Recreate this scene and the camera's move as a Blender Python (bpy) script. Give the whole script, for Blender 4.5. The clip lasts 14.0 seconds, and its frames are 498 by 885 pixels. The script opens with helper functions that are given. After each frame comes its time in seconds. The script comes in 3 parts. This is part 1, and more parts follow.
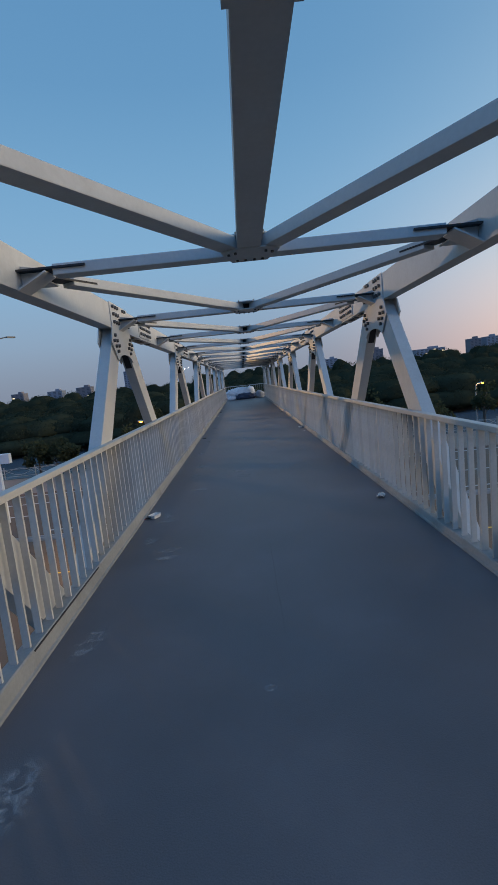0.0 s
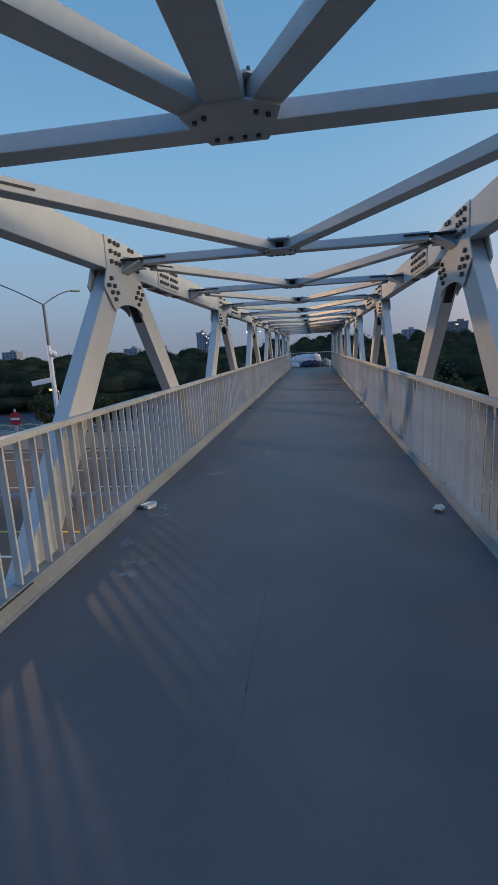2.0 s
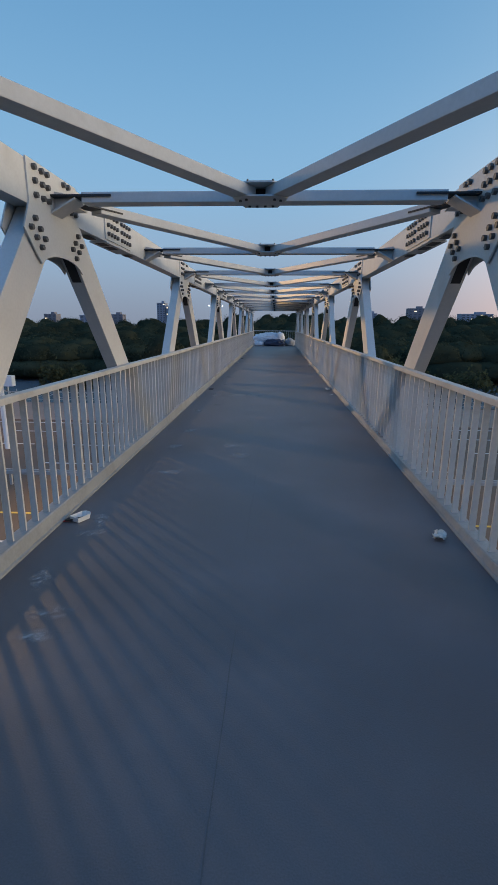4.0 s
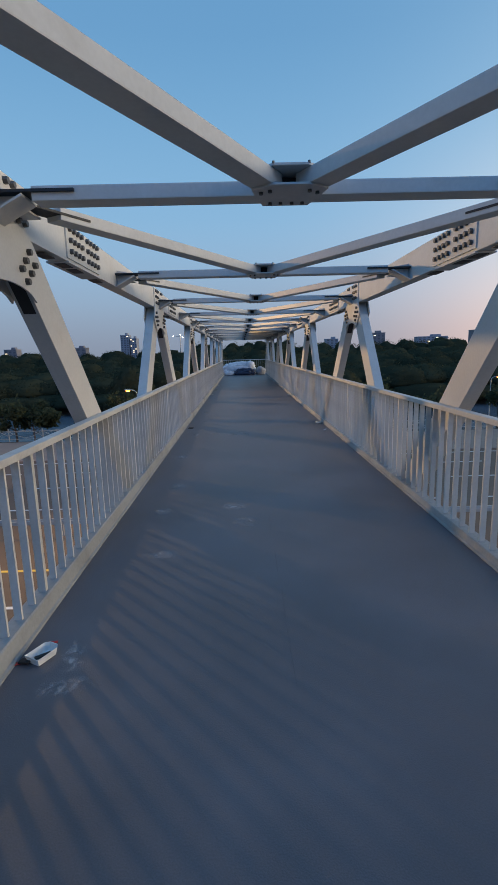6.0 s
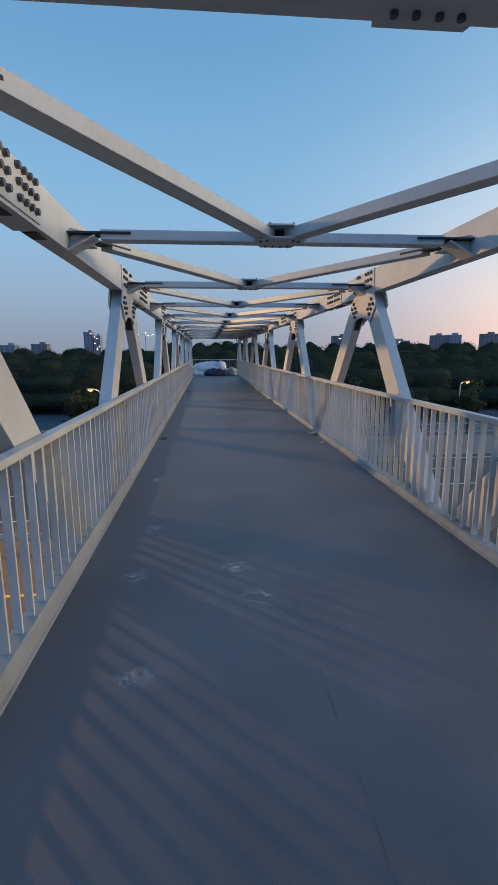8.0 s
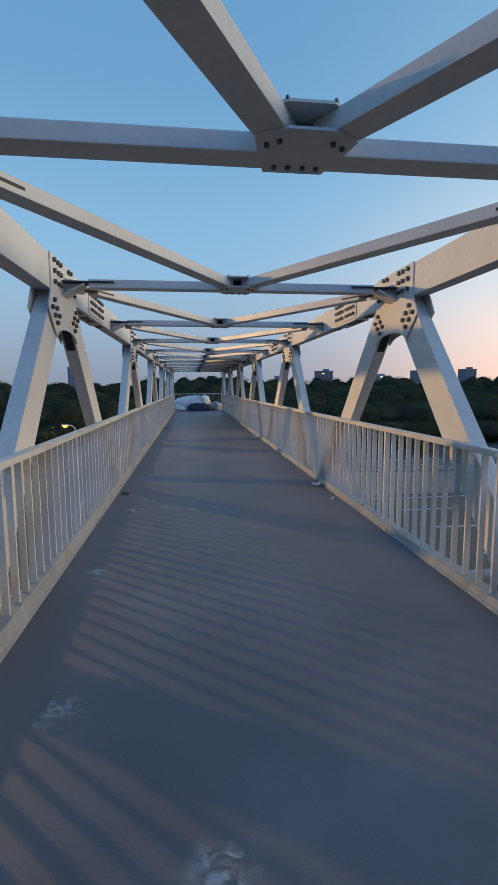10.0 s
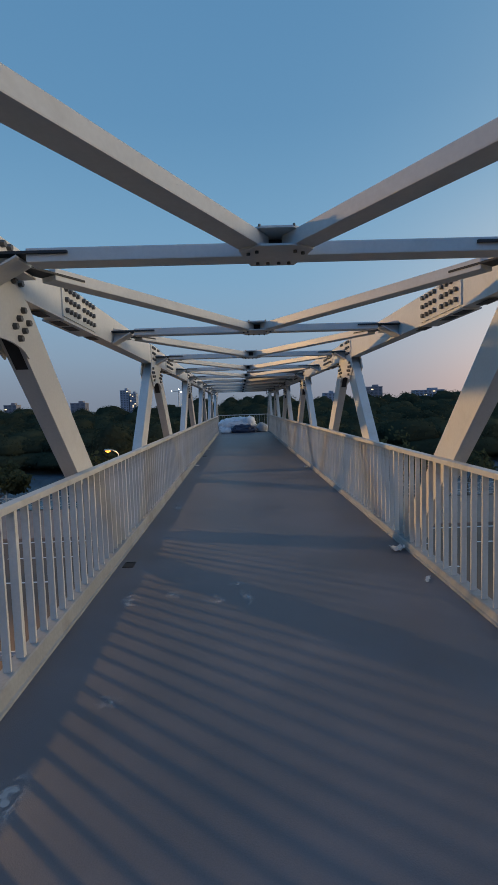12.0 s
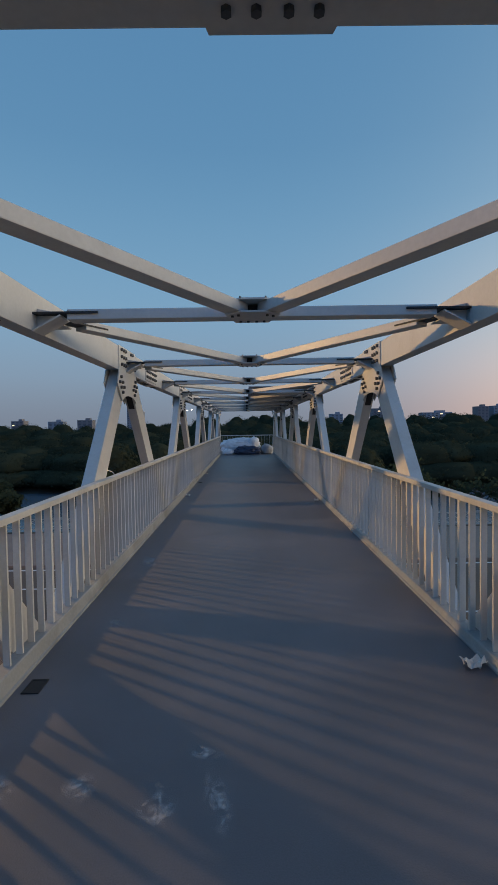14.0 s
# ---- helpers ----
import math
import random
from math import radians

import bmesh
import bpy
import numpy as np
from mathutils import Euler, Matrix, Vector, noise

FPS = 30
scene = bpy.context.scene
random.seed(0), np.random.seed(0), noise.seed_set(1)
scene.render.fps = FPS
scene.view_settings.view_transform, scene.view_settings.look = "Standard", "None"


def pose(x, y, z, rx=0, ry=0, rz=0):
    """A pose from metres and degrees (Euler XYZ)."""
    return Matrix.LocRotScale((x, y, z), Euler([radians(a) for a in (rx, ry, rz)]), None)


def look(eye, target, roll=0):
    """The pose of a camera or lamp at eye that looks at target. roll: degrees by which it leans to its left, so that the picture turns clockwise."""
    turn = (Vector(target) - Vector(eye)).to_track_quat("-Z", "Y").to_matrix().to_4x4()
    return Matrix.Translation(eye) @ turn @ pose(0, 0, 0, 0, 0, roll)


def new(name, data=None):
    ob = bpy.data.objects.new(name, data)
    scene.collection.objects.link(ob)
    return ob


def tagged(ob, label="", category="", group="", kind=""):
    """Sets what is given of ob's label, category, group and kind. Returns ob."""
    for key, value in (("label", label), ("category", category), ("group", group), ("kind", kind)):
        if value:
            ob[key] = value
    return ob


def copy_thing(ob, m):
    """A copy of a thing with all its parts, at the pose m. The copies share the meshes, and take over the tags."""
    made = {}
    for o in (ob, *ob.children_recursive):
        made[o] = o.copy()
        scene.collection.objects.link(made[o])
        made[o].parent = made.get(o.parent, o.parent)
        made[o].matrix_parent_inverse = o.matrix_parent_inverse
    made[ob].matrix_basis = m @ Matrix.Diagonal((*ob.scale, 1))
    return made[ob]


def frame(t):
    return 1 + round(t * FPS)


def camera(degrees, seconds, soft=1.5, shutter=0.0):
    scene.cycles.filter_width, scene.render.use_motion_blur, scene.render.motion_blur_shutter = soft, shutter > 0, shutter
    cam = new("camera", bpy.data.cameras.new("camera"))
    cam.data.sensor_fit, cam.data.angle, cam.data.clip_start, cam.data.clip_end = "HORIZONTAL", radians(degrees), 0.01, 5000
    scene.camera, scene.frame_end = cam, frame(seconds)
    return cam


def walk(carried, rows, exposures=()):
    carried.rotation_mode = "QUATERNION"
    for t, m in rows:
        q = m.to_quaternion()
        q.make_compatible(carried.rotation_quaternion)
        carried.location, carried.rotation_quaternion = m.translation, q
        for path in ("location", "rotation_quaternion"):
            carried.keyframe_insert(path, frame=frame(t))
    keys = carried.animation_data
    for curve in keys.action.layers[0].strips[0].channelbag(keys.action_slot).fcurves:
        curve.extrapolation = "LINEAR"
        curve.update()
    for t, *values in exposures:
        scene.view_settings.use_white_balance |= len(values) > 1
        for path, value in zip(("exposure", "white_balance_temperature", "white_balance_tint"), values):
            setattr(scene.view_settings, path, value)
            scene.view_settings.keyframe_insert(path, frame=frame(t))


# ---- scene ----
cam = camera(55.7, 14.0, soft=0.8)

PATH = [
    (0, (-0.163, 0.424, 1.753), (-0.162, 2.407, 1.486), -6.0),
    (0.5, (-0.01, 0.844, 1.671), (-0.067, 2.82, 1.365), -5.8),
    (1, (0.175, 1.219, 1.665), (0.026, 3.186, 1.337), -5.8),
    (1.5, (0.339, 1.537, 1.698), (0.111, 3.494, 1.352), -5.1),
    (2, (0.337, 1.861, 1.686), (0.052, 3.803, 1.301), -3.1),
    (2.5, (0.311, 2.15, 1.692), (0.001, 4.07, 1.226), -2.2),
    (3, (0.438, 2.461, 1.689), (0.187, 4.381, 1.19), -0.9),
    (3.5, (0.315, 2.699, 1.69), (0.149, 4.627, 1.188), 0.4),
    (6, (-0.311, 4.17, 1.776), (-0.286, 6.134, 1.401), -1.5),
    (6.5, (-0.396, 4.65, 1.723), (-0.455, 6.602, 1.29), -2.6),
    (7, (-0.504, 5.027, 1.718), (-0.54, 6.963, 1.218), -1.4),
    (7.5, (-0.652, 5.394, 1.752), (-0.524, 7.339, 1.306), -0.3),
    (10, (-0.500, 8.040, 1.667), (-0.262, 10.012, 1.434), -0.3),
    (10.5, (-0.412, 8.590, 1.690), (0.030, 10.524, 1.447), -0.9),
    (11, (-0.358, 9.209, 1.808), (-0.092, 11.178, 1.582), -1.4),
    (11.5, (-0.332, 9.74, 1.804), (-0.205, 11.728, 1.622), -1.3),
    (12, (-0.249, 10.225, 1.77), (-0.213, 12.219, 1.618), -1.8),
    (12.5, (-0.217, 10.756, 1.81), (-0.231, 12.754, 1.714), -2.2),
    (13, (-0.203, 11.283, 1.84), (-0.281, 13.281, 1.832), -2.2),
    (13.5, (-0.118, 11.818, 1.827), (-0.23, 13.815, 1.849), -3.0),
    (14, (-0.072, 12.298, 1.795), (-0.059, 14.296, 1.727), -0.9),
]
walk(cam, [(t, look(eye, target, roll)) for t, eye, target, roll in PATH],
     [(t, stops, 7120 if t < 9 else 7260, 10 if t < 9 else 9) for t, stops in ((0.0, 1.46), (2.0, 1.52), (3.0, 1.58), (6.0, 1.62), (7.5, 1.65), (10.0, 1.7), (10.5, 1.5), (11.0, 1.28), (12.0, 1.3), (13.0, 1.3), (13.5, 1.22), (14.0, 1.24))])

# ---- world and light ----
world = bpy.data.worlds.new("dusk_sky")
scene.world = world
world.use_nodes = True
wt = world.node_tree
sky = wt.nodes.new("ShaderNodeTexSky")
sky.sky_type = "NISHITA"
sky.sun_disc = False
sky.sun_elevation = radians(3.0)
sky.sun_rotation = radians(-100)
sky.altitude = 150
sky.ozone_density = 3.0
where = wt.nodes.new("ShaderNodeTexCoord")
axes = wt.nodes.new("ShaderNodeSeparateXYZ")
wt.links.new(where.outputs["Generated"], axes.inputs[0])


def sky_ramp(stops):
    """The dusk sky's colour from the horizon upwards."""
    r = wt.nodes.new("ShaderNodeValToRGB")
    r.color_ramp.interpolation = "B_SPLINE"
    while len(r.color_ramp.elements) < len(stops):
        r.color_ramp.elements.new(0.5)
    top = max(max(c) for _, c in stops)
    for e, (p, c) in zip(r.color_ramp.elements, stops):
        e.position, e.color = p, (*(v / top for v in c), 1)
    wt.links.new(axes.outputs["Z"], r.inputs[0])
    gain = wt.nodes.new("ShaderNodeVectorMath")
    gain.operation = "SCALE"
    gain.inputs["Scale"].default_value = top
    wt.links.new(r.outputs[0], gain.inputs[0])
    return gain.outputs[0]


east = sky_ramp(((0.0, (0.150, 0.186, 0.268)), (0.10, (0.195, 0.280, 0.41)), (0.25, (0.165, 0.345, 0.555)), (0.50, (0.080, 0.225, 0.43)), (1.0, (0.056, 0.17, 0.37))))
north = sky_ramp(((0.0, (0.03, 0.05, 0.09)), (0.18, (0.035, 0.075, 0.16)), (0.42, (0.075, 0.29, 0.78)), (0.70, (0.10, 0.43, 1.18)), (1.0, (0.062, 0.19, 0.42))))
pink = sky_ramp(((0.0, (0.98, 0.63, 0.50)), (0.07, (1.0, 0.70, 0.58)), (0.18, (0.78, 0.73, 0.70)), (0.40, (0.24, 0.44, 0.64)), (1.0, (0.066, 0.18, 0.36))))
cream = sky_ramp(((0.0, (5.6, 4.5, 3.2)), (0.12, (5.3, 4.45, 3.3)), (0.30, (2.2, 2.05, 1.7)), (0.58, (0.30, 0.45, 0.62)), (1.0, (0.066, 0.18, 0.36))))


def lobe(direction, low, power):
    """How far a part of the sky lies towards a direction."""
    dot = wt.nodes.new("ShaderNodeVectorMath")
    dot.operation = "DOT_PRODUCT"
    dot.inputs[1].default_value = direction
    wt.links.new(where.outputs["Generated"], dot.inputs[0])
    turn = wt.nodes.new("ShaderNodeMapRange")
    turn.interpolation_type = "SMOOTHSTEP"
    turn.inputs["From Min"].default_value = low
    turn.inputs["From Max"].default_value = 1.0
    wt.links.new(dot.outputs["Value"], turn.inputs["Value"])
    sharp = wt.nodes.new("ShaderNodeMath")
    sharp.operation = "POWER"
    sharp.inputs[1].default_value = power
    wt.links.new(turn.outputs[0], sharp.inputs[0])
    return sharp.outputs[0]


def layer(under, over, factor):
    m = wt.nodes.new("ShaderNodeMix")
    m.data_type = "RGBA"
    wt.links.new(factor, m.inputs["Factor"])
    wt.links.new(under, m.inputs["A"])
    wt.links.new(over, m.inputs["B"])
    return m.outputs["Result"]


dusk = layer(east, north, lobe((0.0, -1.0, 0.0), -0.20, 0.7))
dusk = layer(dusk, pink, lobe((0.985, 0.17, 0.0), -0.15, 3.2))
dusk = layer(dusk, cream, lobe((0.999, 0.035, 0.0), 0.72, 1.0))    # where the sun has set
dim = wt.nodes.new("ShaderNodeVectorMath")
dim.operation = "SCALE"
dim.inputs["Scale"].default_value = 0.12
wt.links.new(sky.outputs[0], dim.inputs[0])
blend = wt.nodes.new("ShaderNodeMix")
blend.data_type = "RGBA"
blend.inputs["Factor"].default_value = 0.04
wt.links.new(dusk, blend.inputs["A"])
wt.links.new(dim.outputs[0], blend.inputs["B"])
wt.links.new(blend.outputs["Result"], wt.nodes["Background"].inputs[0])
wt.nodes["Background"].inputs[1].default_value = 0.5

LAMP = Vector((-20.0, 27.5, 6.60))        # the lit street lamp beside the bridge
lamp_data = bpy.data.lights.new("street_light", "SPOT")
lamp_data.spot_size = radians(69)
lamp_data.spot_blend = 1.0
lamp_data.energy = 6900
lamp_data.color = (1.0, 0.62, 0.25)
lamp_data.shadow_soft_size = 0.38
lamp_light = new("street_light", lamp_data)
lamp_light.matrix_world = look(LAMP + Vector((0.0, 0.0, -0.25)), (0.0, 19.4, -2.2))

down_data = bpy.data.lights.new("street_light_down", "SPOT")
down_data.spot_size, down_data.spot_blend = radians(140), 1.0
down_data.energy, down_data.color, down_data.shadow_soft_size = 1000, (1.0, 0.6, 0.28), 0.2
new("street_light_down", down_data).matrix_world = look(LAMP + Vector((0.0, 0.3, -0.15)), LAMP + Vector((-0.6, 7.0, -12.0)))

# ---- materials ----


def material(name, color, rough=0.6, metal=0.0, var=0.15, scale=3.0, fine=60.0, bump=0.1, stain=None, stain_amount=0.3,
             stain_scale=1.5, per_object=0.0, stretch=(1, 1, 1)):
    m = bpy.data.materials.new(name)
    m.use_nodes = True
    nt = m.node_tree
    n, l = nt.nodes, nt.links
    bsdf = n["Principled BSDF"]
    tc = n.new("ShaderNodeTexCoord")
    mp = n.new("ShaderNodeMapping")
    mp.inputs["Scale"].default_value = stretch
    l.new(tc.outputs["Object"], mp.inputs["Vector"])
    big = n.new("ShaderNodeTexNoise")
    big.inputs["Scale"].default_value = scale
    big.inputs["Detail"].default_value = 6
    small = n.new("ShaderNodeTexNoise")
    small.inputs["Scale"].default_value = fine
    small.inputs["Detail"].default_value = 4
    l.new(mp.outputs[0], big.inputs["Vector"])
    l.new(mp.outputs[0], small.inputs["Vector"])
    add = n.new("ShaderNodeMath")
    add.operation = "MULTIPLY_ADD"
    l.new(small.outputs["Fac"], add.inputs[0])
    add.inputs[1].default_value = 0.5
    l.new(big.outputs["Fac"], add.inputs[2])
    ramp = n.new("ShaderNodeMapRange")
    ramp.inputs["From Min"].default_value = 0.45
    ramp.inputs["From Max"].default_value = 1.05
    ramp.inputs["To Min"].default_value = 1 - var
    ramp.inputs["To Max"].default_value = 1 + var
    l.new(add.outputs[0], ramp.inputs["Value"])
    col = n.new("ShaderNodeVectorMath")
    col.operation = "SCALE"
    col.inputs[0].default_value = color
    l.new(ramp.outputs[0], col.inputs["Scale"])
    out = col.outputs[0]
    if per_object:
        info = n.new("ShaderNodeObjectInfo")
        pr = n.new("ShaderNodeMapRange")
        pr.inputs["To Min"].default_value = 1 - per_object
        pr.inputs["To Max"].default_value = 1 + per_object
        l.new(info.outputs["Random"], pr.inputs["Value"])
        c2 = n.new("ShaderNodeVectorMath")
        c2.operation = "SCALE"
        l.new(out, c2.inputs[0])
        l.new(pr.outputs[0], c2.inputs["Scale"])
        out = c2.outputs[0]
    if stain:
        sn = n.new("ShaderNodeTexNoise")
        sn.inputs["Scale"].default_value = stain_scale
        sn.inputs["Detail"].default_value = 8
        sn.inputs["Roughness"].default_value = 0.65
        l.new(mp.outputs[0], sn.inputs["Vector"])
        sr = n.new("ShaderNodeMapRange")
        sr.inputs["From Min"].default_value = 0.52
        sr.inputs["From Max"].default_value = 0.72
        sr.inputs["To Max"].default_value = stain_amount
        l.new(sn.outputs["Fac"], sr.inputs["Value"])
        mix = n.new("ShaderNodeMix")
        mix.data_type = "RGBA"
        l.new(sr.outputs[0], mix.inputs["Factor"])
        l.new(out, mix.inputs["A"])
        mix.inputs["B"].default_value = (*stain, 1)
        out = mix.outputs["Result"]
    l.new(out, bsdf.inputs["Base Color"])
    rr = n.new("ShaderNodeMapRange")
    rr.inputs["To Min"].default_value = max(rough - 0.12, 0.02)
    rr.inputs["To Max"].default_value = min(rough + 0.12, 1)
    l.new(big.outputs["Fac"], rr.inputs["Value"])
    l.new(rr.outputs[0], bsdf.inputs["Roughness"])
    bsdf.inputs["Metallic"].default_value = metal
    if bump:
        b = n.new("ShaderNodeBump")
        b.inputs["Strength"].default_value = bump
        b.inputs["Distance"].default_value = 0.004
        l.new(small.outputs["Fac"], b.inputs["Height"])
        l.new(b.outputs[0], bsdf.inputs["Normal"])
    return m


def glow(name, color, strength):
    m = bpy.data.materials.new(name)
    m.use_nodes = True
    b = m.node_tree.nodes["Principled BSDF"]
    b.inputs["Base Color"].default_value = (*color, 1)
    b.inputs["Emission Color"].default_value = (*color, 1)
    b.inputs["Emission Strength"].default_value = strength
    return m


STEEL = material("painted_steel", (0.555, 0.54, 0.512), 0.5, 0, 0.11, 1.3, 40, 0.08, (0.27, 0.23, 0.18), 0.36, 1.3)
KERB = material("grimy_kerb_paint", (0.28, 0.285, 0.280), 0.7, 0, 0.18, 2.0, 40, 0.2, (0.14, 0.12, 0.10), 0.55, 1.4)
RAIL = material("painted_rail", (0.535, 0.515, 0.478), 0.5, 0, 0.12, 2.5, 50, 0.1, (0.20, 0.165, 0.125), 0.5, 2.2, 0.09)
BOLT = material("bolt_steel", (0.10, 0.095, 0.09), 0.5, 0.5, 0.2, 20, 90, 0.1)
DECK = material("deck_coating", (0.118, 0.114, 0.126), 0.46, 0, 0.28, 0.8, 140, 0.4, (0.150, 0.145, 0.158), 0.5, 0.8)
SEAM = material("joint_sealant", (0.094, 0.090, 0.098), 0.5, 0, 0.3, 6, 90, 0.3, (0.095, 0.09, 0.093), 0.9, 3.0)
# for dark parts, and for sheets that paint the shade of openings
DARK = material("dark_metal_and_shade", (0.03, 0.03, 0.032), 0.6, 0.3, 0.2, 20, 90, 0.1)
ROOF = material("grey_roof_sheet", (0.30, 0.31, 0.33), 0.5, 0.2, 0.1, 1.0, 30, 0.1)
FILM = material("white_film", (0.72, 0.74, 0.78), 0.3, 0, 0.1, 4, 30, 0.3)
TARP = material("blue_tarp", (0.035, 0.05, 0.095), 0.45, 0, 0.2, 4, 30, 0.3)
GREYBAG = material("grey_bag", (0.33, 0.34, 0.36), 0.6, 0, 0.2, 5, 40, 0.3)
GROUND = material("ground_earth", (0.06, 0.046, 0.03), 0.95, 0, 0.3, 0.15, 6, 0.4, (0.035, 0.045, 0.02), 0.8, 0.08)
ASPHALT = material("road_asphalt", (0.120, 0.084, 0.060), 0.95, 0, 0.2, 0.3, 60, 0.3, (0.16, 0.135, 0.11), 0.5, 0.12)
PAVING = material("pale_paving", (0.25, 0.185, 0.145), 0.9, 0, 0.15, 0.6, 20, 0.3)
LINE = material("road_paint", (0.6, 0.6, 0.58), 0.7, 0, 0.15, 3, 40, 0.1)
YLINE = material("yellow_road_paint", (0.7, 0.45, 0.06), 0.7, 0, 0.15, 3, 40, 0.1)
WATER = material("river_water", (0.13, 0.15, 0.17), 0.2, 0, 0.1, 0.2, 1.2, 0.6)


def leaf_material(name, low, high):
    """Leaves that let half of the light through, in uneven greens."""
    m = bpy.data.materials.new(name)
    m.use_nodes = True
    n, l = m.node_tree.nodes, m.node_tree.links
    n.remove(n["Principled BSDF"])
    tc = n.new("ShaderNodeTexCoord")
    big = n.new("ShaderNodeTexNoise")
    big.inputs["Scale"].default_value = 0.09
    big.inputs["Detail"].default_value = 5
    l.new(tc.outputs["Object"], big.inputs["Vector"])
    geo = n.new("ShaderNodeNewGeometry")
    add = n.new("ShaderNodeMath")
    add.operation = "MULTIPLY_ADD"
    add.inputs[1].default_value = 0.25
    l.new(geo.outputs["Random Per Island"], add.inputs[0])
    l.new(big.outputs["Fac"], add.inputs[2])
    rng = n.new("ShaderNodeMapRange")
    rng.inputs["From Min"].default_value = 0.40
    rng.inputs["From Max"].default_value = 0.90
    l.new(add.outputs[0], rng.inputs["Value"])
    mix = n.new("ShaderNodeMix")
    mix.data_type = "RGBA"
    mix.inputs["A"].default_value, mix.inputs["B"].default_value = (*low, 1), (*high, 1)
    l.new(rng.outputs[0], mix.inputs["Factor"])
    d, t, s = n.new("ShaderNodeBsdfDiffuse"), n.new("ShaderNodeBsdfTranslucent"), n.new("ShaderNodeMixShader")
    l.new(mix.outputs["Result"], d.inputs["Color"])
    l.new(mix.outputs["Result"], t.inputs["Color"])
    l.new(d.outputs[0], s.inputs[1])
    l.new(t.outputs[0], s.inputs[2])
    l.new(s.outputs[0], n["Material Output"].inputs["Surface"])
    return m


LEAF = leaf_material("foliage", (0.050, 0.055, 0.034), (0.098, 0.104, 0.062))
LEAF2 = leaf_material("near_foliage", (0.045, 0.056, 0.034), (0.095, 0.110, 0.060))
BARK = material("bark", (0.10, 0.08, 0.065), 0.9, 0, 0.3, 6, 40, 0.5)
# pale and bluish: distance haze is put into this colour
CONCRETE = material("hazy_tower_concrete", (0.26, 0.28, 0.33), 0.85, 0, 0.1, 0.1, 2, 0)
BRICKC = material("tower_brick", (0.20, 0.19, 0.21), 0.85, 0, 0.1, 0.1, 2, 0)
# panes lightened, with the same distance haze painted in
PANE = material("hazy_glass", (0.12, 0.13, 0.15), 0.15, 0, 0.1, 1, 4, 0)
POLE = material("dark_pole", (0.14, 0.14, 0.14), 0.5, 0.2, 0.1, 3, 40, 0.05)
GALV = material("galvanised_pole", (0.45, 0.45, 0.44), 0.45, 0.4, 0.1, 3, 40, 0.05)
WHITE = material("white_plastic", (0.75, 0.75, 0.73), 0.45, 0, 0.05, 5, 40, 0)
RED = material("sign_red", (0.55, 0.03, 0.03), 0.4, 0, 0.05, 5, 40, 0)
PAPER = material("crumpled_paper", (0.62, 0.60, 0.56), 0.8, 0, 0.15, 30, 120, 0.4)


def smear_material(name, color):
    """Chalky smears that break up and thin out towards the rim of their patch."""
    m = bpy.data.materials.new(name)
    m.use_nodes = True
    n, l = m.node_tree.nodes, m.node_tree.links
    b = n["Principled BSDF"]
    b.inputs["Base Color"].default_value = (*color, 1)
    b.inputs["Roughness"].default_value = 0.85
    tc, geo = n.new("ShaderNodeTexCoord"), n.new("ShaderNodeNewGeometry")
    size = n.new("ShaderNodeVectorMath")
    size.operation = "LENGTH"
    l.new(tc.outputs["Object"], size.inputs[0])
    rim = n.new("ShaderNodeMapRange")
    rim.interpolation_type = "SMOOTHSTEP"
    rim.inputs["From Min"].default_value, rim.inputs["From Max"].default_value = 1.0, 0.1
    l.new(size.outputs["Value"], rim.inputs["Value"])
    streak = n.new("ShaderNodeTexNoise")
    streak.inputs["Scale"].default_value, streak.inputs["Detail"].default_value, streak.inputs["Distortion"].default_value = 13.0, 7.0, 1.2
    l.new(geo.outputs["Position"], streak.inputs["Vector"])
    cut = n.new("ShaderNodeMapRange")
    cut.inputs["From Min"].default_value, cut.inputs["From Max"].default_value, cut.inputs["To Max"].default_value = 0.43, 0.64, 0.72
    l.new(streak.outputs["Fac"], cut.inputs["Value"])
    mul = n.new("ShaderNodeMath")
    mul.operation = "MULTIPLY"
    l.new(rim.outputs[0], mul.inputs[0])
    l.new(cut.outputs[0], mul.inputs[1])
    l.new(mul.outputs[0], b.inputs["Alpha"])
    return m


CHALK = smear_material("chalk_scuff", (0.50, 0.50, 0.51))
FENCE = material("fence_paint", (0.36, 0.34, 0.29), 0.6, 0, 0.15, 3, 40, 0.1)
AMBER = glow("amber_lamp", (1.0, 0.30, 0.035), 1.6)
LIT = glow("lit_window", (1.0, 0.8, 0.5), 0.6)

# ---- mesh helpers ----


def box(bm, c, size, m=None):
    g = bmesh.ops.create_cube(bm, size=1.0)
    t = Matrix.Translation(c) @ (m or Matrix()) @ Matrix.Diagonal((*size, 1))
    bmesh.ops.transform(bm, matrix=t, verts=g["verts"])
    return g["verts"]


def bar(bm, a, b, w, h, up=(0, 0, 1)):
    """A rectangular bar from a to b: w across, h along up."""
    a, b = Vector(a), Vector(b)
    d = (b - a)
    y = d.normalized()
    x = y.cross(Vector(up)).normalized()
    z = x.cross(y)
    m = Matrix((x, y, z)).transposed().to_4x4()
    return box(bm, (a + b) / 2, (w, d.length, h), m)


